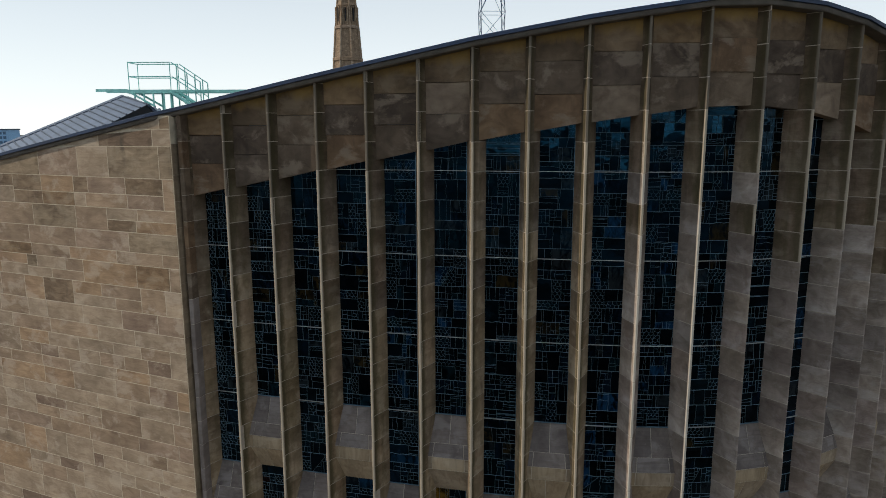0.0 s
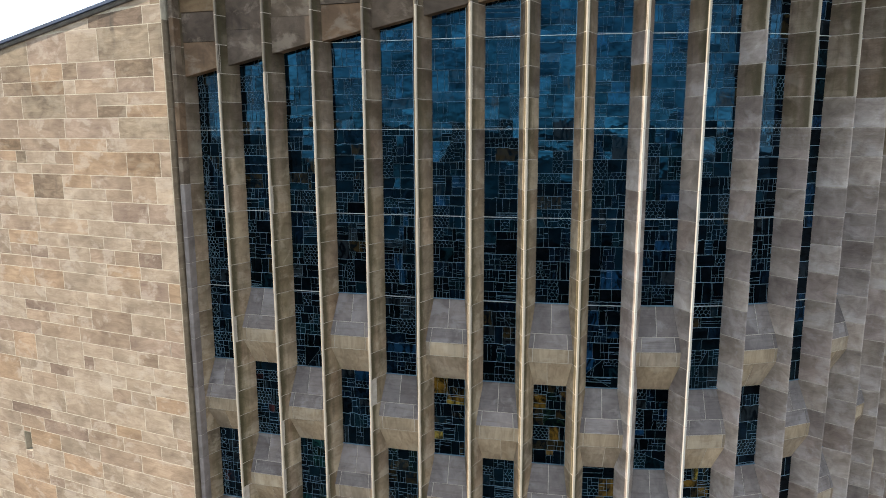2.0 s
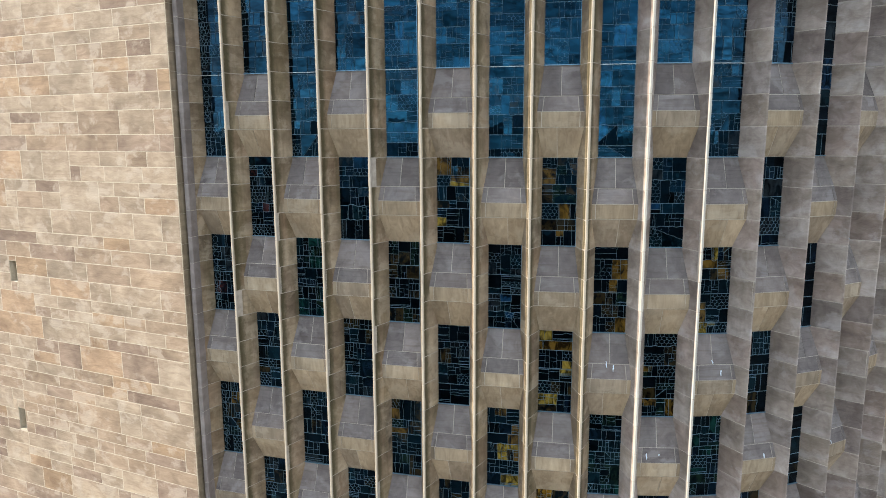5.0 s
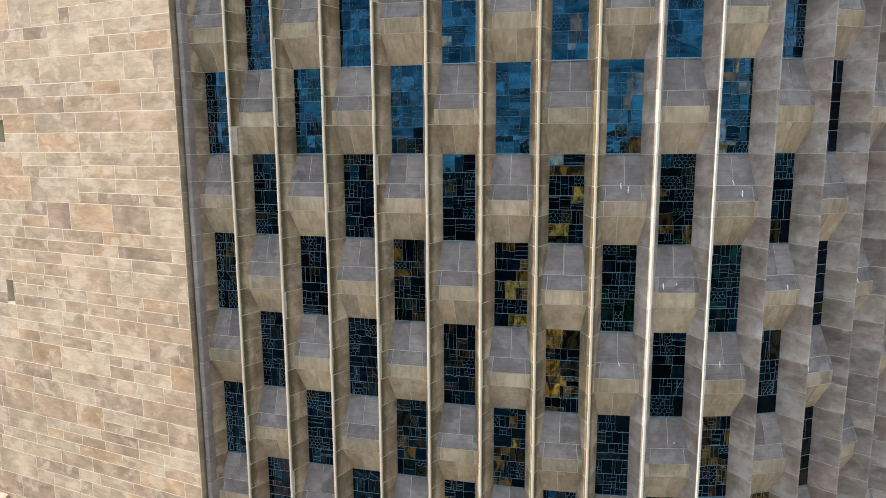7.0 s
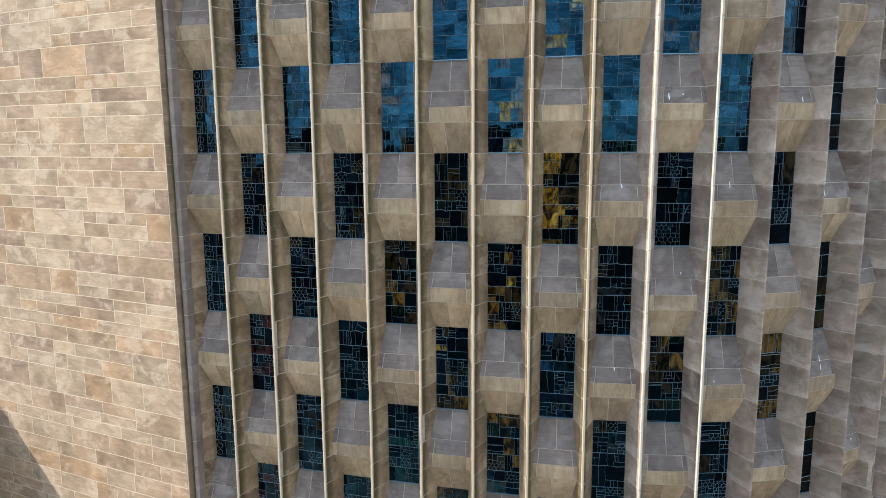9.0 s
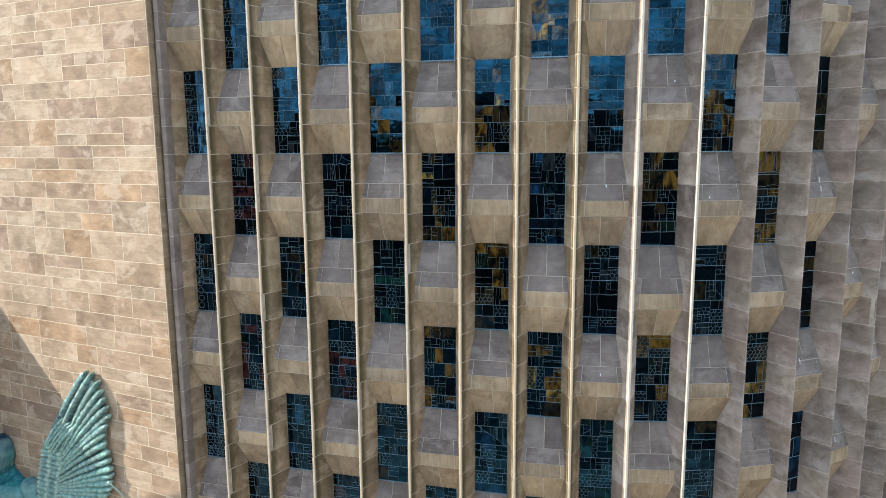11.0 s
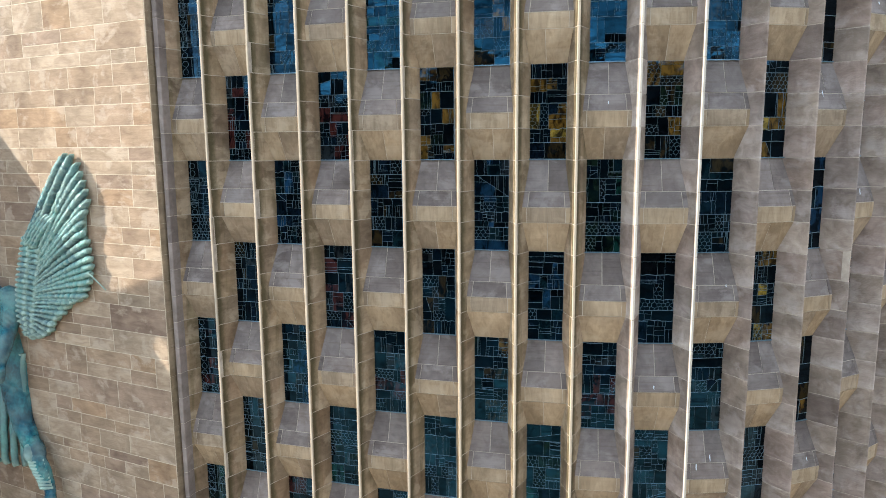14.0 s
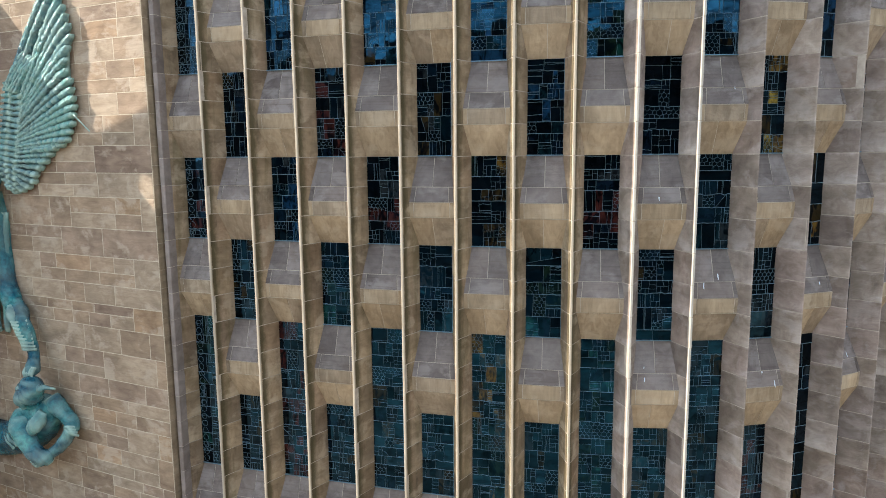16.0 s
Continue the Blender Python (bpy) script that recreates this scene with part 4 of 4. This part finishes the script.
def winged_figure():
    r = random.Random(5)
    bm = bmesh.new()
    axis = -3.75
    limb(bm, [(axis, 0.42, 6.55, 0.64), (axis, 0.44, 7.05, 0.62), (axis + 0.02, 0.46, 7.5, 0.68), (axis + 0.03, 0.48, 7.9, 0.74), (axis + 0.03, 0.47, 8.12, 0.42), (axis + 0.03, 0.5, 8.25, 0.19), (axis + 0.03, 0.54, 8.42, 0.18)], 6, 20, 0.72)
    limb(bm, [(axis, 0.56, 8.3, 0.16), (axis, 0.6, 8.5, 0.26), (axis, 0.62, 8.72, 0.29), (axis, 0.6, 8.92, 0.2), (axis, 0.6, 9.0, 0.05)], 5, 16, 1.0)
    for s in (1, -1):
        limb(bm, [(axis + s * 0.6, 0.5, 8.1, 0.15), (axis + s * 0.82, 0.54, 7.96, 0.21), (axis + s * 0.87, 0.62, 7.7, 0.18), (axis + s * 0.86, 0.7, 7.42, 0.14), (axis + s * 0.9, 0.87, 7.1, 0.14), (axis + s * 0.95, 0.98, 6.85, 0.1), (axis + s * 0.96, 1.02, 6.72, 0.12), (axis + s * 0.95, 1.03, 6.58, 0.1), (axis + s * 0.95, 1.03, 6.52, 0.03)], 6, 14)
    for s in (1, -1):                  # chest, ribs and belly muscles
        limb(bm, [(axis + s * 0.05, 0.8, 7.86, 0.1), (axis + s * 0.25, 0.82, 7.92, 0.15), (axis + s * 0.44, 0.7, 7.98, 0.09)], 4, 12, 0.8)
        for k in range(5):
            limb(bm, [(axis + s * 0.12, 0.8 - 0.02 * k, 7.66 - 0.13 * k, 0.035), (axis + s * 0.3, 0.74 - 0.02 * k, 7.6 - 0.13 * k, 0.045), (axis + s * 0.42, 0.6, 7.6 - 0.12 * k, 0.035)], 4, 10)
    # thighs, shins, feet
    limb(bm, [(-3.22, 0.48, 7.3, 0.24), (-3.14, 0.5, 6.7, 0.28), (-3.08, 0.53, 6.1, 0.235), (-2.93, 0.57, 5.6, 0.19), (-2.72, 0.61, 5.33, 0.165), (-2.49, 0.66, 5.16, 0.155), (-2.38, 0.69, 4.98, 0.14), (-2.28, 0.68, 4.75, 0.125), (-2.2, 0.67, 4.5, 0.095), (-2.15, 0.7, 4.38, 0.1), (-2.08, 0.78, 4.26, 0.12), (-2.05, 0.82, 4.16, 0.1), (-2.05, 0.82, 4.1, 0.03)], 6, 16)
    limb(bm, [(-2.62, 0.72, 5.28, 0.08), (-2.5, 0.8, 5.16, 0.1), (-2.44, 0.78, 5.02, 0.06)], 4, 10)
    limb(bm, [(-4.2, 0.5, 6.95, 0.26), (-4.25, 0.55, 6.6, 0.27), (-4.35, 0.62, 6.0, 0.21), (-4.4, 0.66, 5.5, 0.16), (-4.4, 0.66, 5.0, 0.13), (-4.38, 0.7, 4.6, 0.1), (-4.36, 0.8, 4.3, 0.1), (-4.36, 0.82, 4.25, 0.03)], 5, 14)
    # bands round the shin
    for i in range(9):
        k = i / 8
        u, z = -2.43 + 0.2 * k, 5.06 - 0.5 * k
        limb(bm, [(u - 0.16 + 0.03 * k, 0.68, z + 0.05, 0.03), (u, 0.84 - 0.03 * k, z, 0.036), (u + 0.16 - 0.03 * k, 0.68, z - 0.02, 0.03)], 4, 8)
    # pleated skirt
    for i in range(13):
        k = i / 12
        u0, u1 = axis + 0.35 + (k - 0.5) * 1.1, axis + 0.35 + (k - 0.5) * 1.35 - 0.28
        limb(bm, [(u0, 0.5 + 0.12 * math.sin(math.pi * k), 6.95, 0.05), ((u0 + u1) / 2, 0.54 + 0.08 * (i % 2) + 0.12 * math.sin(math.pi * k), 6.0, 0.062), (u1, 0.58 + 0.08 * (i % 2) + 0.1 * math.sin(math.pi * k), 4.85 + 0.07 * (i % 2), 0.06), (u1, 0.6, 4.78, 0.02)], 5, 10)
    limb(bm, [(-2.93, 0.5, 6.5, 0.07), (-3.2, 0.76, 6.58, 0.08), (-3.7, 0.76, 6.58, 0.08), (-4.0, 0.5, 6.5, 0.07)], 6, 10)
    # fingers and toes
    for k in range(5):
        limb(bm, [(-2.15 + 0.05 * k, 0.84, 4.28, 0.03), (-2.16 + 0.055 * k, 0.9, 4.17, 0.032), (-2.16 + 0.055 * k, 0.9, 4.08, 0.014)], 3, 8)
    # stay rods into the wall
    limb(bm, [(axis, 0.05, 7.6, 0.06), (axis, 0.5, 7.6, 0.06)], 2, 8)
    limb(bm, [(axis + 0.3, 0.0, 6.4, 0.05), (axis + 0.3, 0.5, 6.4, 0.05)], 2, 8)
    weathered(bm, 0.02, 2.0)
    wing(bm, axis, False, r)
    wing(bm, axis, True, r)
    limb(bm, [(-0.74, 0.57, 8.62, 0.012), (-0.54, 0.44, 8.34, 0.012)], 2, 6)
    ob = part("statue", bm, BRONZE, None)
    ob.matrix_basis = WALL @ Matrix.Translation(SHIFT)
    for p in ob.data.polygons:
        p.use_smooth = True
    return tagged(ob, "green patinated bronze winged statue fixed to the sandstone wall", "statue")


def lying_figure():
    bm = bmesh.new()
    # neck and head, beard and brow, ears and horn
    limb(bm, [(-2.14, 0.76, 3.48, 0.16), (-2.08, 0.84, 3.66, 0.18), (-2.01, 0.92, 3.84, 0.225), (-1.98, 0.9, 3.98, 0.205), (-1.97, 0.88, 4.09, 0.12), (-1.97, 0.87, 4.13, 0.03)], 5, 18)
    limb(bm, [(-2.06, 1.06, 3.92, 0.05), (-2.06, 1.12, 3.82, 0.06), (-2.09, 1.06, 3.7, 0.08), (-2.12, 0.98, 3.56, 0.05)], 4, 12)
    limb(bm, [(-2.18, 1.0, 3.93, 0.03), (-2.05, 1.1, 3.96, 0.04), (-1.88, 1.04, 3.96, 0.03)], 4, 10)
    limb(bm, [(-1.84, 0.9, 3.93, 0.075), (-1.64, 0.9, 3.97, 0.05), (-1.38, 0.88, 3.99, 0.018)], 4, 10)
    limb(bm, [(-2.16, 0.9, 3.9, 0.07), (-2.32, 0.92, 3.87, 0.05), (-2.44, 0.88, 3.82, 0.018)], 4, 10)
    # trunk with chest and ribs
    limb(bm, [(-1.92, 0.62, 3.62, 0.2), (-2.05, 0.66, 3.4, 0.36), (-2.35, 0.66, 3.1, 0.42), (-2.75, 0.62, 2.85, 0.37), (-3.2, 0.58, 2.65, 0.32), (-3.7, 0.52, 2.55, 0.34), (-4.1, 0.47, 2.6, 0.3)], 6, 20, 0.85)
    limb(bm, [(-1.78, 0.86, 3.5, 0.08), (-1.86, 0.96, 3.3, 0.15), (-2.0, 0.98, 3.12, 0.1)], 4, 12, 0.8)
    for k in range(4):
        limb(bm, [(-2.2 - 0.16 * k, 0.98 - 0.03 * k, 2.92 - 0.08 * k, 0.035), (-2.34 - 0.16 * k, 1.0 - 0.03 * k, 3.04 - 0.08 * k, 0.045), (-2.52 - 0.16 * k, 0.92 - 0.03 * k, 3.14 - 0.08 * k, 0.03)], 4, 10)
    # arm bent before the body, and the arm behind it
    limb(bm, [(-2.34, 0.84, 3.4, 0.15), (-2.26, 0.98, 3.24, 0.2), (-2.05, 1.05, 3.0, 0.16), (-1.84, 1.03, 2.79, 0.15), (-1.68, 0.96, 2.66, 0.14), (-1.64, 0.94, 2.6, 0.05)], 6, 14)
    limb(bm, [(-1.68, 0.95, 2.68, 0.12), (-1.92, 0.9, 2.6, 0.115), (-2.15, 0.82, 2.53, 0.09), (-2.3, 0.78, 2.48, 0.07)], 5, 12)
    limb(bm, [(-1.88, 0.62, 3.62, 0.16), (-1.66, 0.62, 3.47, 0.15), (-1.46, 0.6, 3.27, 0.125), (-1.38, 0.62, 3.13, 0.125), (-1.36, 0.62, 3.06, 0.05)], 5, 14)
    limb(bm, [(-1.4, 0.64, 3.14, 0.12), (-1.5, 0.72, 2.95, 0.115), (-1.64, 0.82, 2.78, 0.1), (-1.74, 0.86, 2.7, 0.05)], 5, 12)
    for k in range(4):
        limb(bm, [(-1.46 + 0.04 * k, 0.72, 3.2 - 0.02 * k, 0.03), (-1.36 + 0.035 * k, 0.72, 3.24 - 0.04 * k, 0.028), (-1.3 + 0.03 * k, 0.64, 3.22 - 0.05 * k, 0.02)], 3, 8)
        limb(bm, [(-2.3 + 0.03 * k, 0.76, 2.5 - 0.02 * k, 0.03), (-2.4 + 0.05 * k, 0.78, 2.42 - 0.02 * k, 0.024), (-2.46 + 0.07 * k, 0.74, 2.36 - 0.015 * k, 0.014)], 3, 8)
    limb(bm, [(-3.9, 0.5, 2.85, 0.26), (-4.4, 0.66, 3.2, 0.2), (-4.8, 0.6, 2.9, 0.15), (-5.1, 0.5, 2.4, 0.12)], 5, 12)
    limb(bm, [(-2.8, 0.0, 2.9, 0.06), (-2.8, 0.5, 2.9, 0.06)], 2, 8)
    weathered(bm, 0.025, 7.0)
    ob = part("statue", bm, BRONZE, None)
    ob.matrix_basis = WALL @ Matrix.Translation(SHIFT)
    for p in ob.data.polygons:
        p.use_smooth = True
    return tagged(ob, "green patinated bronze statue of a reclining horned figure", "statue")


winged_figure()
lying_figure()


# ---- on the roof: seamed ridge roof, access platform, lattice mast ----
def seamed_roof():
    bm = bmesh.new()
    A, B = Vector((-19.8, 24.0, 25.6)), Vector((-10.95, 24.0, 29.02))        # ridge line
    C, D = Vector((-16.2, 19.6, 24.85)), Vector((-9.3, 22.0, 28.68))         # lower edge
    E, F = Vector((-9.8, 24.6, 28.5)), Vector((-8.9, 22.3, 28.2))
    vs = [bm.verts.new(p) for p in (C, D, B, A)]
    bm.faces.new(vs)
    w = [bm.verts.new(p) for p in (D, F, E, B)]
    bm.faces.new(w)
    lo = [bm.verts.new(Vector((p.x, p.y + 6, p.z - 3))) for p in (A, B, E)]
    bm.faces.new((vs[3], vs[2], lo[1], lo[0]))
    bm.faces.new((w[3], w[2], lo[2], lo[1]))
    roof = part("roof_ridge", bm, seam_roof, None)
    tagged(roof, "pale grey standing-seam metal roof rising to a ridge", "roof", "", "structure")
    n = 36
    for i in range(n + 1):
        k = i / n
        p, q = C.lerp(D, k), A.lerp(B, k)
        bm = bmesh.new()
        rod(bm, p + Vector((0, 0, 0.02)), q + Vector((0, 0, 0.02)), 0.028, 6)
        part("seam", bm, roof_metal, roof)
    for i in range(1, 9):
        k = i / 8
        bm = bmesh.new()
        rod(bm, D.lerp(F, k) + Vector((0, 0, 0.03)), B.lerp(E, k) + Vector((0, 0, 0.03)), 0.05, 6)
        part("seam", bm, roof_metal, roof)
    bm = bmesh.new()
    rod(bm, A, B, 0.07, 8)
    part("ridge_roll", bm, seam_roof, roof)


def platform():
    ob = empty("access_platform", Matrix.Translation((-1.249, 27, 28)) @ Matrix.Diagonal((0.879, 1, 1, 1)), "pale green painted steel access platform with railings on the roof", "platform")

    def bar(name, a, b, r=0.019):
        bm = bmesh.new()
        rod(bm, a, b, r, 8)
        return part(name, bm, rail_green, ob)

    def slab(name, x0, x1, y0, y1, z0, z1):
        v, f = [], []
        box(v, f, x0, x1, y0, y1, z0, z1)
        return mesh_ob(name, v, f, rail_green, ob)
    slab("deck", -12.16, -10.3, -0.45, 0.45, 1.24, 1.38)
    for y in (-0.42, 0.42):
        slab("beam", -13.5, -12.16, y - 0.04, y + 0.04, 1.3, 1.4)
        slab("beam", -10.3, -6.6, y - 0.04, y + 0.04, 1.27, 1.37)
        for x in (-12.06, -10.27):
            bar("post", (x, y, 1.2), (x, y, 2.4))
        for z in (2.38, 1.86):
            bar("handrail", (-12.06, y, z), (-10.27, y, z))
        for x in (-11.85, -11.45, -11.05, -10.6, -10.3):
            bar("leg", (x, y, 0.6), (x, y, 1.3), 0.035)
        bar("stringer", (-10.3, y, 1.3), (-9.0, y, 0.55), 0.07)
        for x, z in ((-9.98, 1.12), (-9.55, 0.85), (-9.22, 0.68), (-9.0, 0.55)):
            bar("post", (x, y, z), (x, y, z + 1.12), 0.026)
        bar("handrail", (-10.2, y, 2.38), (-9.0, y, 1.66))
        bar("handrail", (-10.2, y, 1.86), (-9.0, y, 1.14))
        bar("brace", (-12.0, y, 1.25), (-11.0, y, 0.75), 0.04)
    for k in range(5):
        x, z = -10.15 + 0.26 * k, 1.15 - 0.15 * k
        slab("tread", x - 0.1, x + 0.1, -0.4, 0.4, z, z + 0.03)
    for z in (2.38, 1.86):
        bar("handrail", (-12.06, -0.42, z), (-12.06, 0.42, z))


def lattice():
    ob = empty("roof_mast", Matrix.Translation((3.8, 55, 27.3)), "slender open lattice spire of metal rods above the roof", "spire")
    levels = [(0.0, 1.2), (7.2, 1.2), (9.2, 1.3), (12.5, 0.95), (20.0, 0.3)]
    for k, ((z0, r0), (z1, r1)) in enumerate(zip(levels, levels[1:])):
        for i in range(4):
            a, b = math.radians(90 * i + 48), math.radians(90 * (i + 1) + 48)
            bm = bmesh.new()
            rod(bm, (r0 * math.cos(a), r0 * math.sin(a), z0), (r1 * math.cos(a), r1 * math.sin(a), z1), 0.03, 6)
            part("post", bm, seam_roof, ob)
            for (p, q) in ((a, b), (b, a)):
                bm = bmesh.new()
                rod(bm, (r0 * math.cos(p), r0 * math.sin(p), z0), (r1 * math.cos(q), r1 * math.sin(q), z1), 0.02, 6)
                part("brace", bm, seam_roof, ob)
            bm = bmesh.new()
            rod(bm, (r1 * math.cos(a), r1 * math.sin(a), z1), (r1 * math.cos(b), r1 * math.sin(b), z1), 0.02, 6)
            part("ring", bm, seam_roof, ob)


seamed_roof()
platform()
lattice()


# ---- the old spire ----
def spire():
    ob = empty("church_spire", Matrix.Translation((-14.95, 112, 0)), "old brown sandstone octagonal spire behind the roof", "spire")

    def octagon(name, rows, mat):
        bm = bmesh.new()
        rings = []
        for z, r in rows:
            rings.append([bm.verts.new((r * math.cos(math.radians(45 * i + 22.5)), r * math.sin(math.radians(45 * i + 22.5)), z)) for i in range(8)])
        for a, b in zip(rings, rings[1:]):
            for i in range(8):
                bm.faces.new((a[i], a[(i + 1) % 8], b[(i + 1) % 8], b[i]))
        bm.faces.new(rings[0][::-1])
        bm.faces.new(rings[-1])
        return part(name, bm, mat, ob)
    shaft = octagon("shaft", [(0, 3.2), (36, 2.45), (43.0, 1.86), (47.0, 1.45), (70, 0.1)], old_stone)
    octagon("band", [(38.0, 2.36), (38.1, 2.48), (38.5, 2.46), (38.6, 2.3)], old_stone)
    octagon("band", [(42.85, 1.92), (42.95, 2.05), (43.3, 2.03), (43.4, 1.86)], wall_stone)
    octagon("band", [(46.3, 1.56), (46.4, 1.64), (46.6, 1.63), (46.7, 1.5)], old_stone)
    for i in range(8):
        a = math.radians(45 * i + 22.5)
        bm = bmesh.new()
        rod(bm, (2.42 * math.cos(a), 2.42 * math.sin(a), 36), (1.88 * math.cos(a), 1.88 * math.sin(a), 43), 0.17, 6)
        part("edge_rib", bm, wall_stone, ob)
        bm = bmesh.new()
        rod(bm, (1.88 * math.cos(a), 1.88 * math.sin(a), 43), (1.0 * math.cos(a), 1.0 * math.sin(a), 52), 0.13, 6)
        part("edge_rib", bm, wall_stone, ob)
    for i in range(8):
        a = math.radians(45 * i)
        M = Matrix.Rotation(a, 4, "Z")
        # near-black boxes painted as the shade inside the openings
        v, f = [], []
        box(v, f, 1.2, 1.72, -0.1, 0.1, 44.0, 46.0)
        o = mesh_ob("opening", v, f, unlit_dark, shaft)
        o.matrix_basis = M
        for y in (-0.36, 0.36):
            v, f = [], []
            box(v, f, 1.2, 1.78, y - 0.05, y + 0.05, 43.5, 46.2)
            o = mesh_ob("tracery", v, f, wall_stone, shaft)
            o.matrix_basis = M


spire()


# ---- far tower block and bare trees ----
def tower():
    ob = empty("apartment_tower", Matrix.Translation((-272, 425, 0)), "distant blue-glazed tower block", "building")
    v, f = [], []
    box(v, f, -14, 9.5, -6, 6, 0, 26.3)
    far_wall = mesh_ob("wall", v, f, plain("far_concrete", (0.22, 0.4, 0.6), 0.8), ob)
    v, f = [], []
    box(v, f, -14.5, 10, -6.4, 6.4, 26.3, 27)
    mesh_ob("roof", v, f, roof_metal, ob)
    pane_mat = plain("far_window", (0.05, 0.12, 0.22), 0.15)
    for k in range(9):
        for i in range(9):
            x = -12.5 + 2.5 * i
            v, f = [], []
            box(v, f, x - 0.85, x + 0.85, -6.1, -5.9, 2 + 2.7 * k, 3.7 + 2.7 * k)
            mesh_ob("window", v, f, pane_mat, far_wall)


def bare_tree(x, y, h, seed):
    r = random.Random(seed)
    ob = empty("tree", Matrix.Translation((x, y, 0)), "distant bare winter tree behind the roofs", "tree", "far trees")
    bm = bmesh.new()
    rod(bm, (0, 0, 0), (0, 0, h * 0.45), 0.35, 8)
    part("trunk", bm, old_stone, ob)
    bm = bmesh.new()

    def grow(p, d, L, rad, n):
        q = p + d * L
        rod(bm, p, q, rad, 5)
        if n:
            for _ in range(3):
                e = (d + Vector((r.uniform(-1, 1), r.uniform(-1, 1), r.uniform(-0.2, 0.8))) * 0.75).normalized()
                grow(p.lerp(q, r.uniform(0.6, 1)), e, L * r.uniform(0.55, 0.8), rad * 0.6, n - 1)
    grow(Vector((0, 0, h * 0.4)), Vector((0, 0, 1)), h * 0.25, 0.2, 4)
    part("crown", bm, old_stone, ob)


tower()
for i, (x, y, h) in enumerate(((-86, 150, 27.5), (-80, 155, 28.5), (-92, 160, 26.5))):
    bare_tree(x, y, h, 40 + i)


# ---- ashlar of the side wall ----
def ashlar():
    r = random.Random(11)
    sv, sf = [], []
    count = 0
    z = 1.0
    beds = []                      # stones as (u0, u1, z0, z1), band by band
    while z < 28.3:
        h = r.choice((0.22, 0.28, 0.34, 0.4, 0.44, 0.48, 0.52))
        u = WALL_END - 0.004
        first = True
        while u > -6.2:
            if first and r.random() < 0.5:
                w = r.uniform(0.2, 0.42)
                beds.append((u - w, u, z, h))
            elif r.random() < 0.3 and h > 0.38:
                w = r.uniform(1.2, 2.6)
                cut = h * r.uniform(0.4, 0.6)
                for zz, hh in ((z, cut), (z + cut, h - cut)):
                    x = u
                    while x > u - w + 0.01:
                        ww = min(r.uniform(0.45, 1.0), x - u + w)
                        if x - ww - (u - w) < 0.25:
                            ww = x - u + w
                        beds.append((x - ww, x, zz, hh))
                        x -= ww
            else:
                w = r.uniform(0.5, 1.3)
                beds.append((u - w, u, z, h))
            first = False
            u -= w
        z += h
    extra, old_v, old_f = [], [], []
    for stage in (beds, extra):
      for u0, u1, z, h in stage:
            if max(eave(u0), eave(u1)) - z < 0.06:
                continue
            spans = [(u0, u1)]
            for s in SLITS:
                if z < s[3] - 0.001 and z + h > s[2] + 0.001:
                    nxt = []
                    for a, b in spans:
                        if a < s[1] and b > s[0]:
                            nxt += [(a, min(b, s[0])), (max(a, s[1]), b)]
                        else:
                            nxt.append((a, b))
                    spans = [q for q in nxt if q[1] - q[0] > 0.03]
                    for za, zb in ((z, s[2]), (s[3], z + h)):
                        if zb - za > 0.025 and min(u1, s[1]) - max(u0, s[0]) > 0.02:
                            extra.append((max(u0, s[0]), min(u1, s[1]), za, zb - za))
            for a, b in spans:
                g, e, d = 0.0042, 0.004, r.gauss(-0.0012, 0.0006)
                z0, z1 = z + g, z + h - g
                ta, tb = min(z1, eave(a) - 0.03), min(z1, eave(b) - 0.03)
                if max(ta, tb) - z0 < 0.05:
                    continue
                ta, tb = max(ta, z0 + 0.012), max(tb, z0 + 0.012)
                o = [(a + g, z0), (b - g, z0), (b - g, tb), (a + g, ta)]
                i = [(a + g + e, z0 + e), (b - g - e, z0 + e), (b - g - e, tb - e), (a + g + e, ta - e)]
                single = count < 300 and a > -3.0
                if single:
                    cx, cz = (a + b) / 2, (z0 + z1) / 2
                else:
                    cx = cz = 0.0
                v = [(x - cx, d, y - cz) for x, y in i] + [(x - cx, d + e * 0.8, y - cz) for x, y in o] + [(x - cx, 0.03, y - cz) for x, y in o]
                f = [(0, 1, 2, 3)] + [(k + 4, (k + 1) % 4 + 4, (k + 1) % 4, k) for k in range(4)] + [(k + 8, (k + 1) % 4 + 8, (k + 1) % 4 + 4, k + 4) for k in range(4)]
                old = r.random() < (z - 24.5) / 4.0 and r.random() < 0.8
                if single:
                    count += 1
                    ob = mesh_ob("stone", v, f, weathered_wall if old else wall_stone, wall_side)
                    ob.matrix_basis = Matrix.Translation((cx, 0, cz))
                else:
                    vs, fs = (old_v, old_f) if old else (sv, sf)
                    n = len(vs)
                    vs += v
                    fs += [tuple(k + n for k in q) for q in f]
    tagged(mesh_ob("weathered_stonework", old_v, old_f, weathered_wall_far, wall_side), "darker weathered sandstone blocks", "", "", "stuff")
    tagged(mesh_ob("stonework", sv, sf, wall_stone_far, wall_side), "coursed sandstone blocks", "", "", "stuff")


ashlar()
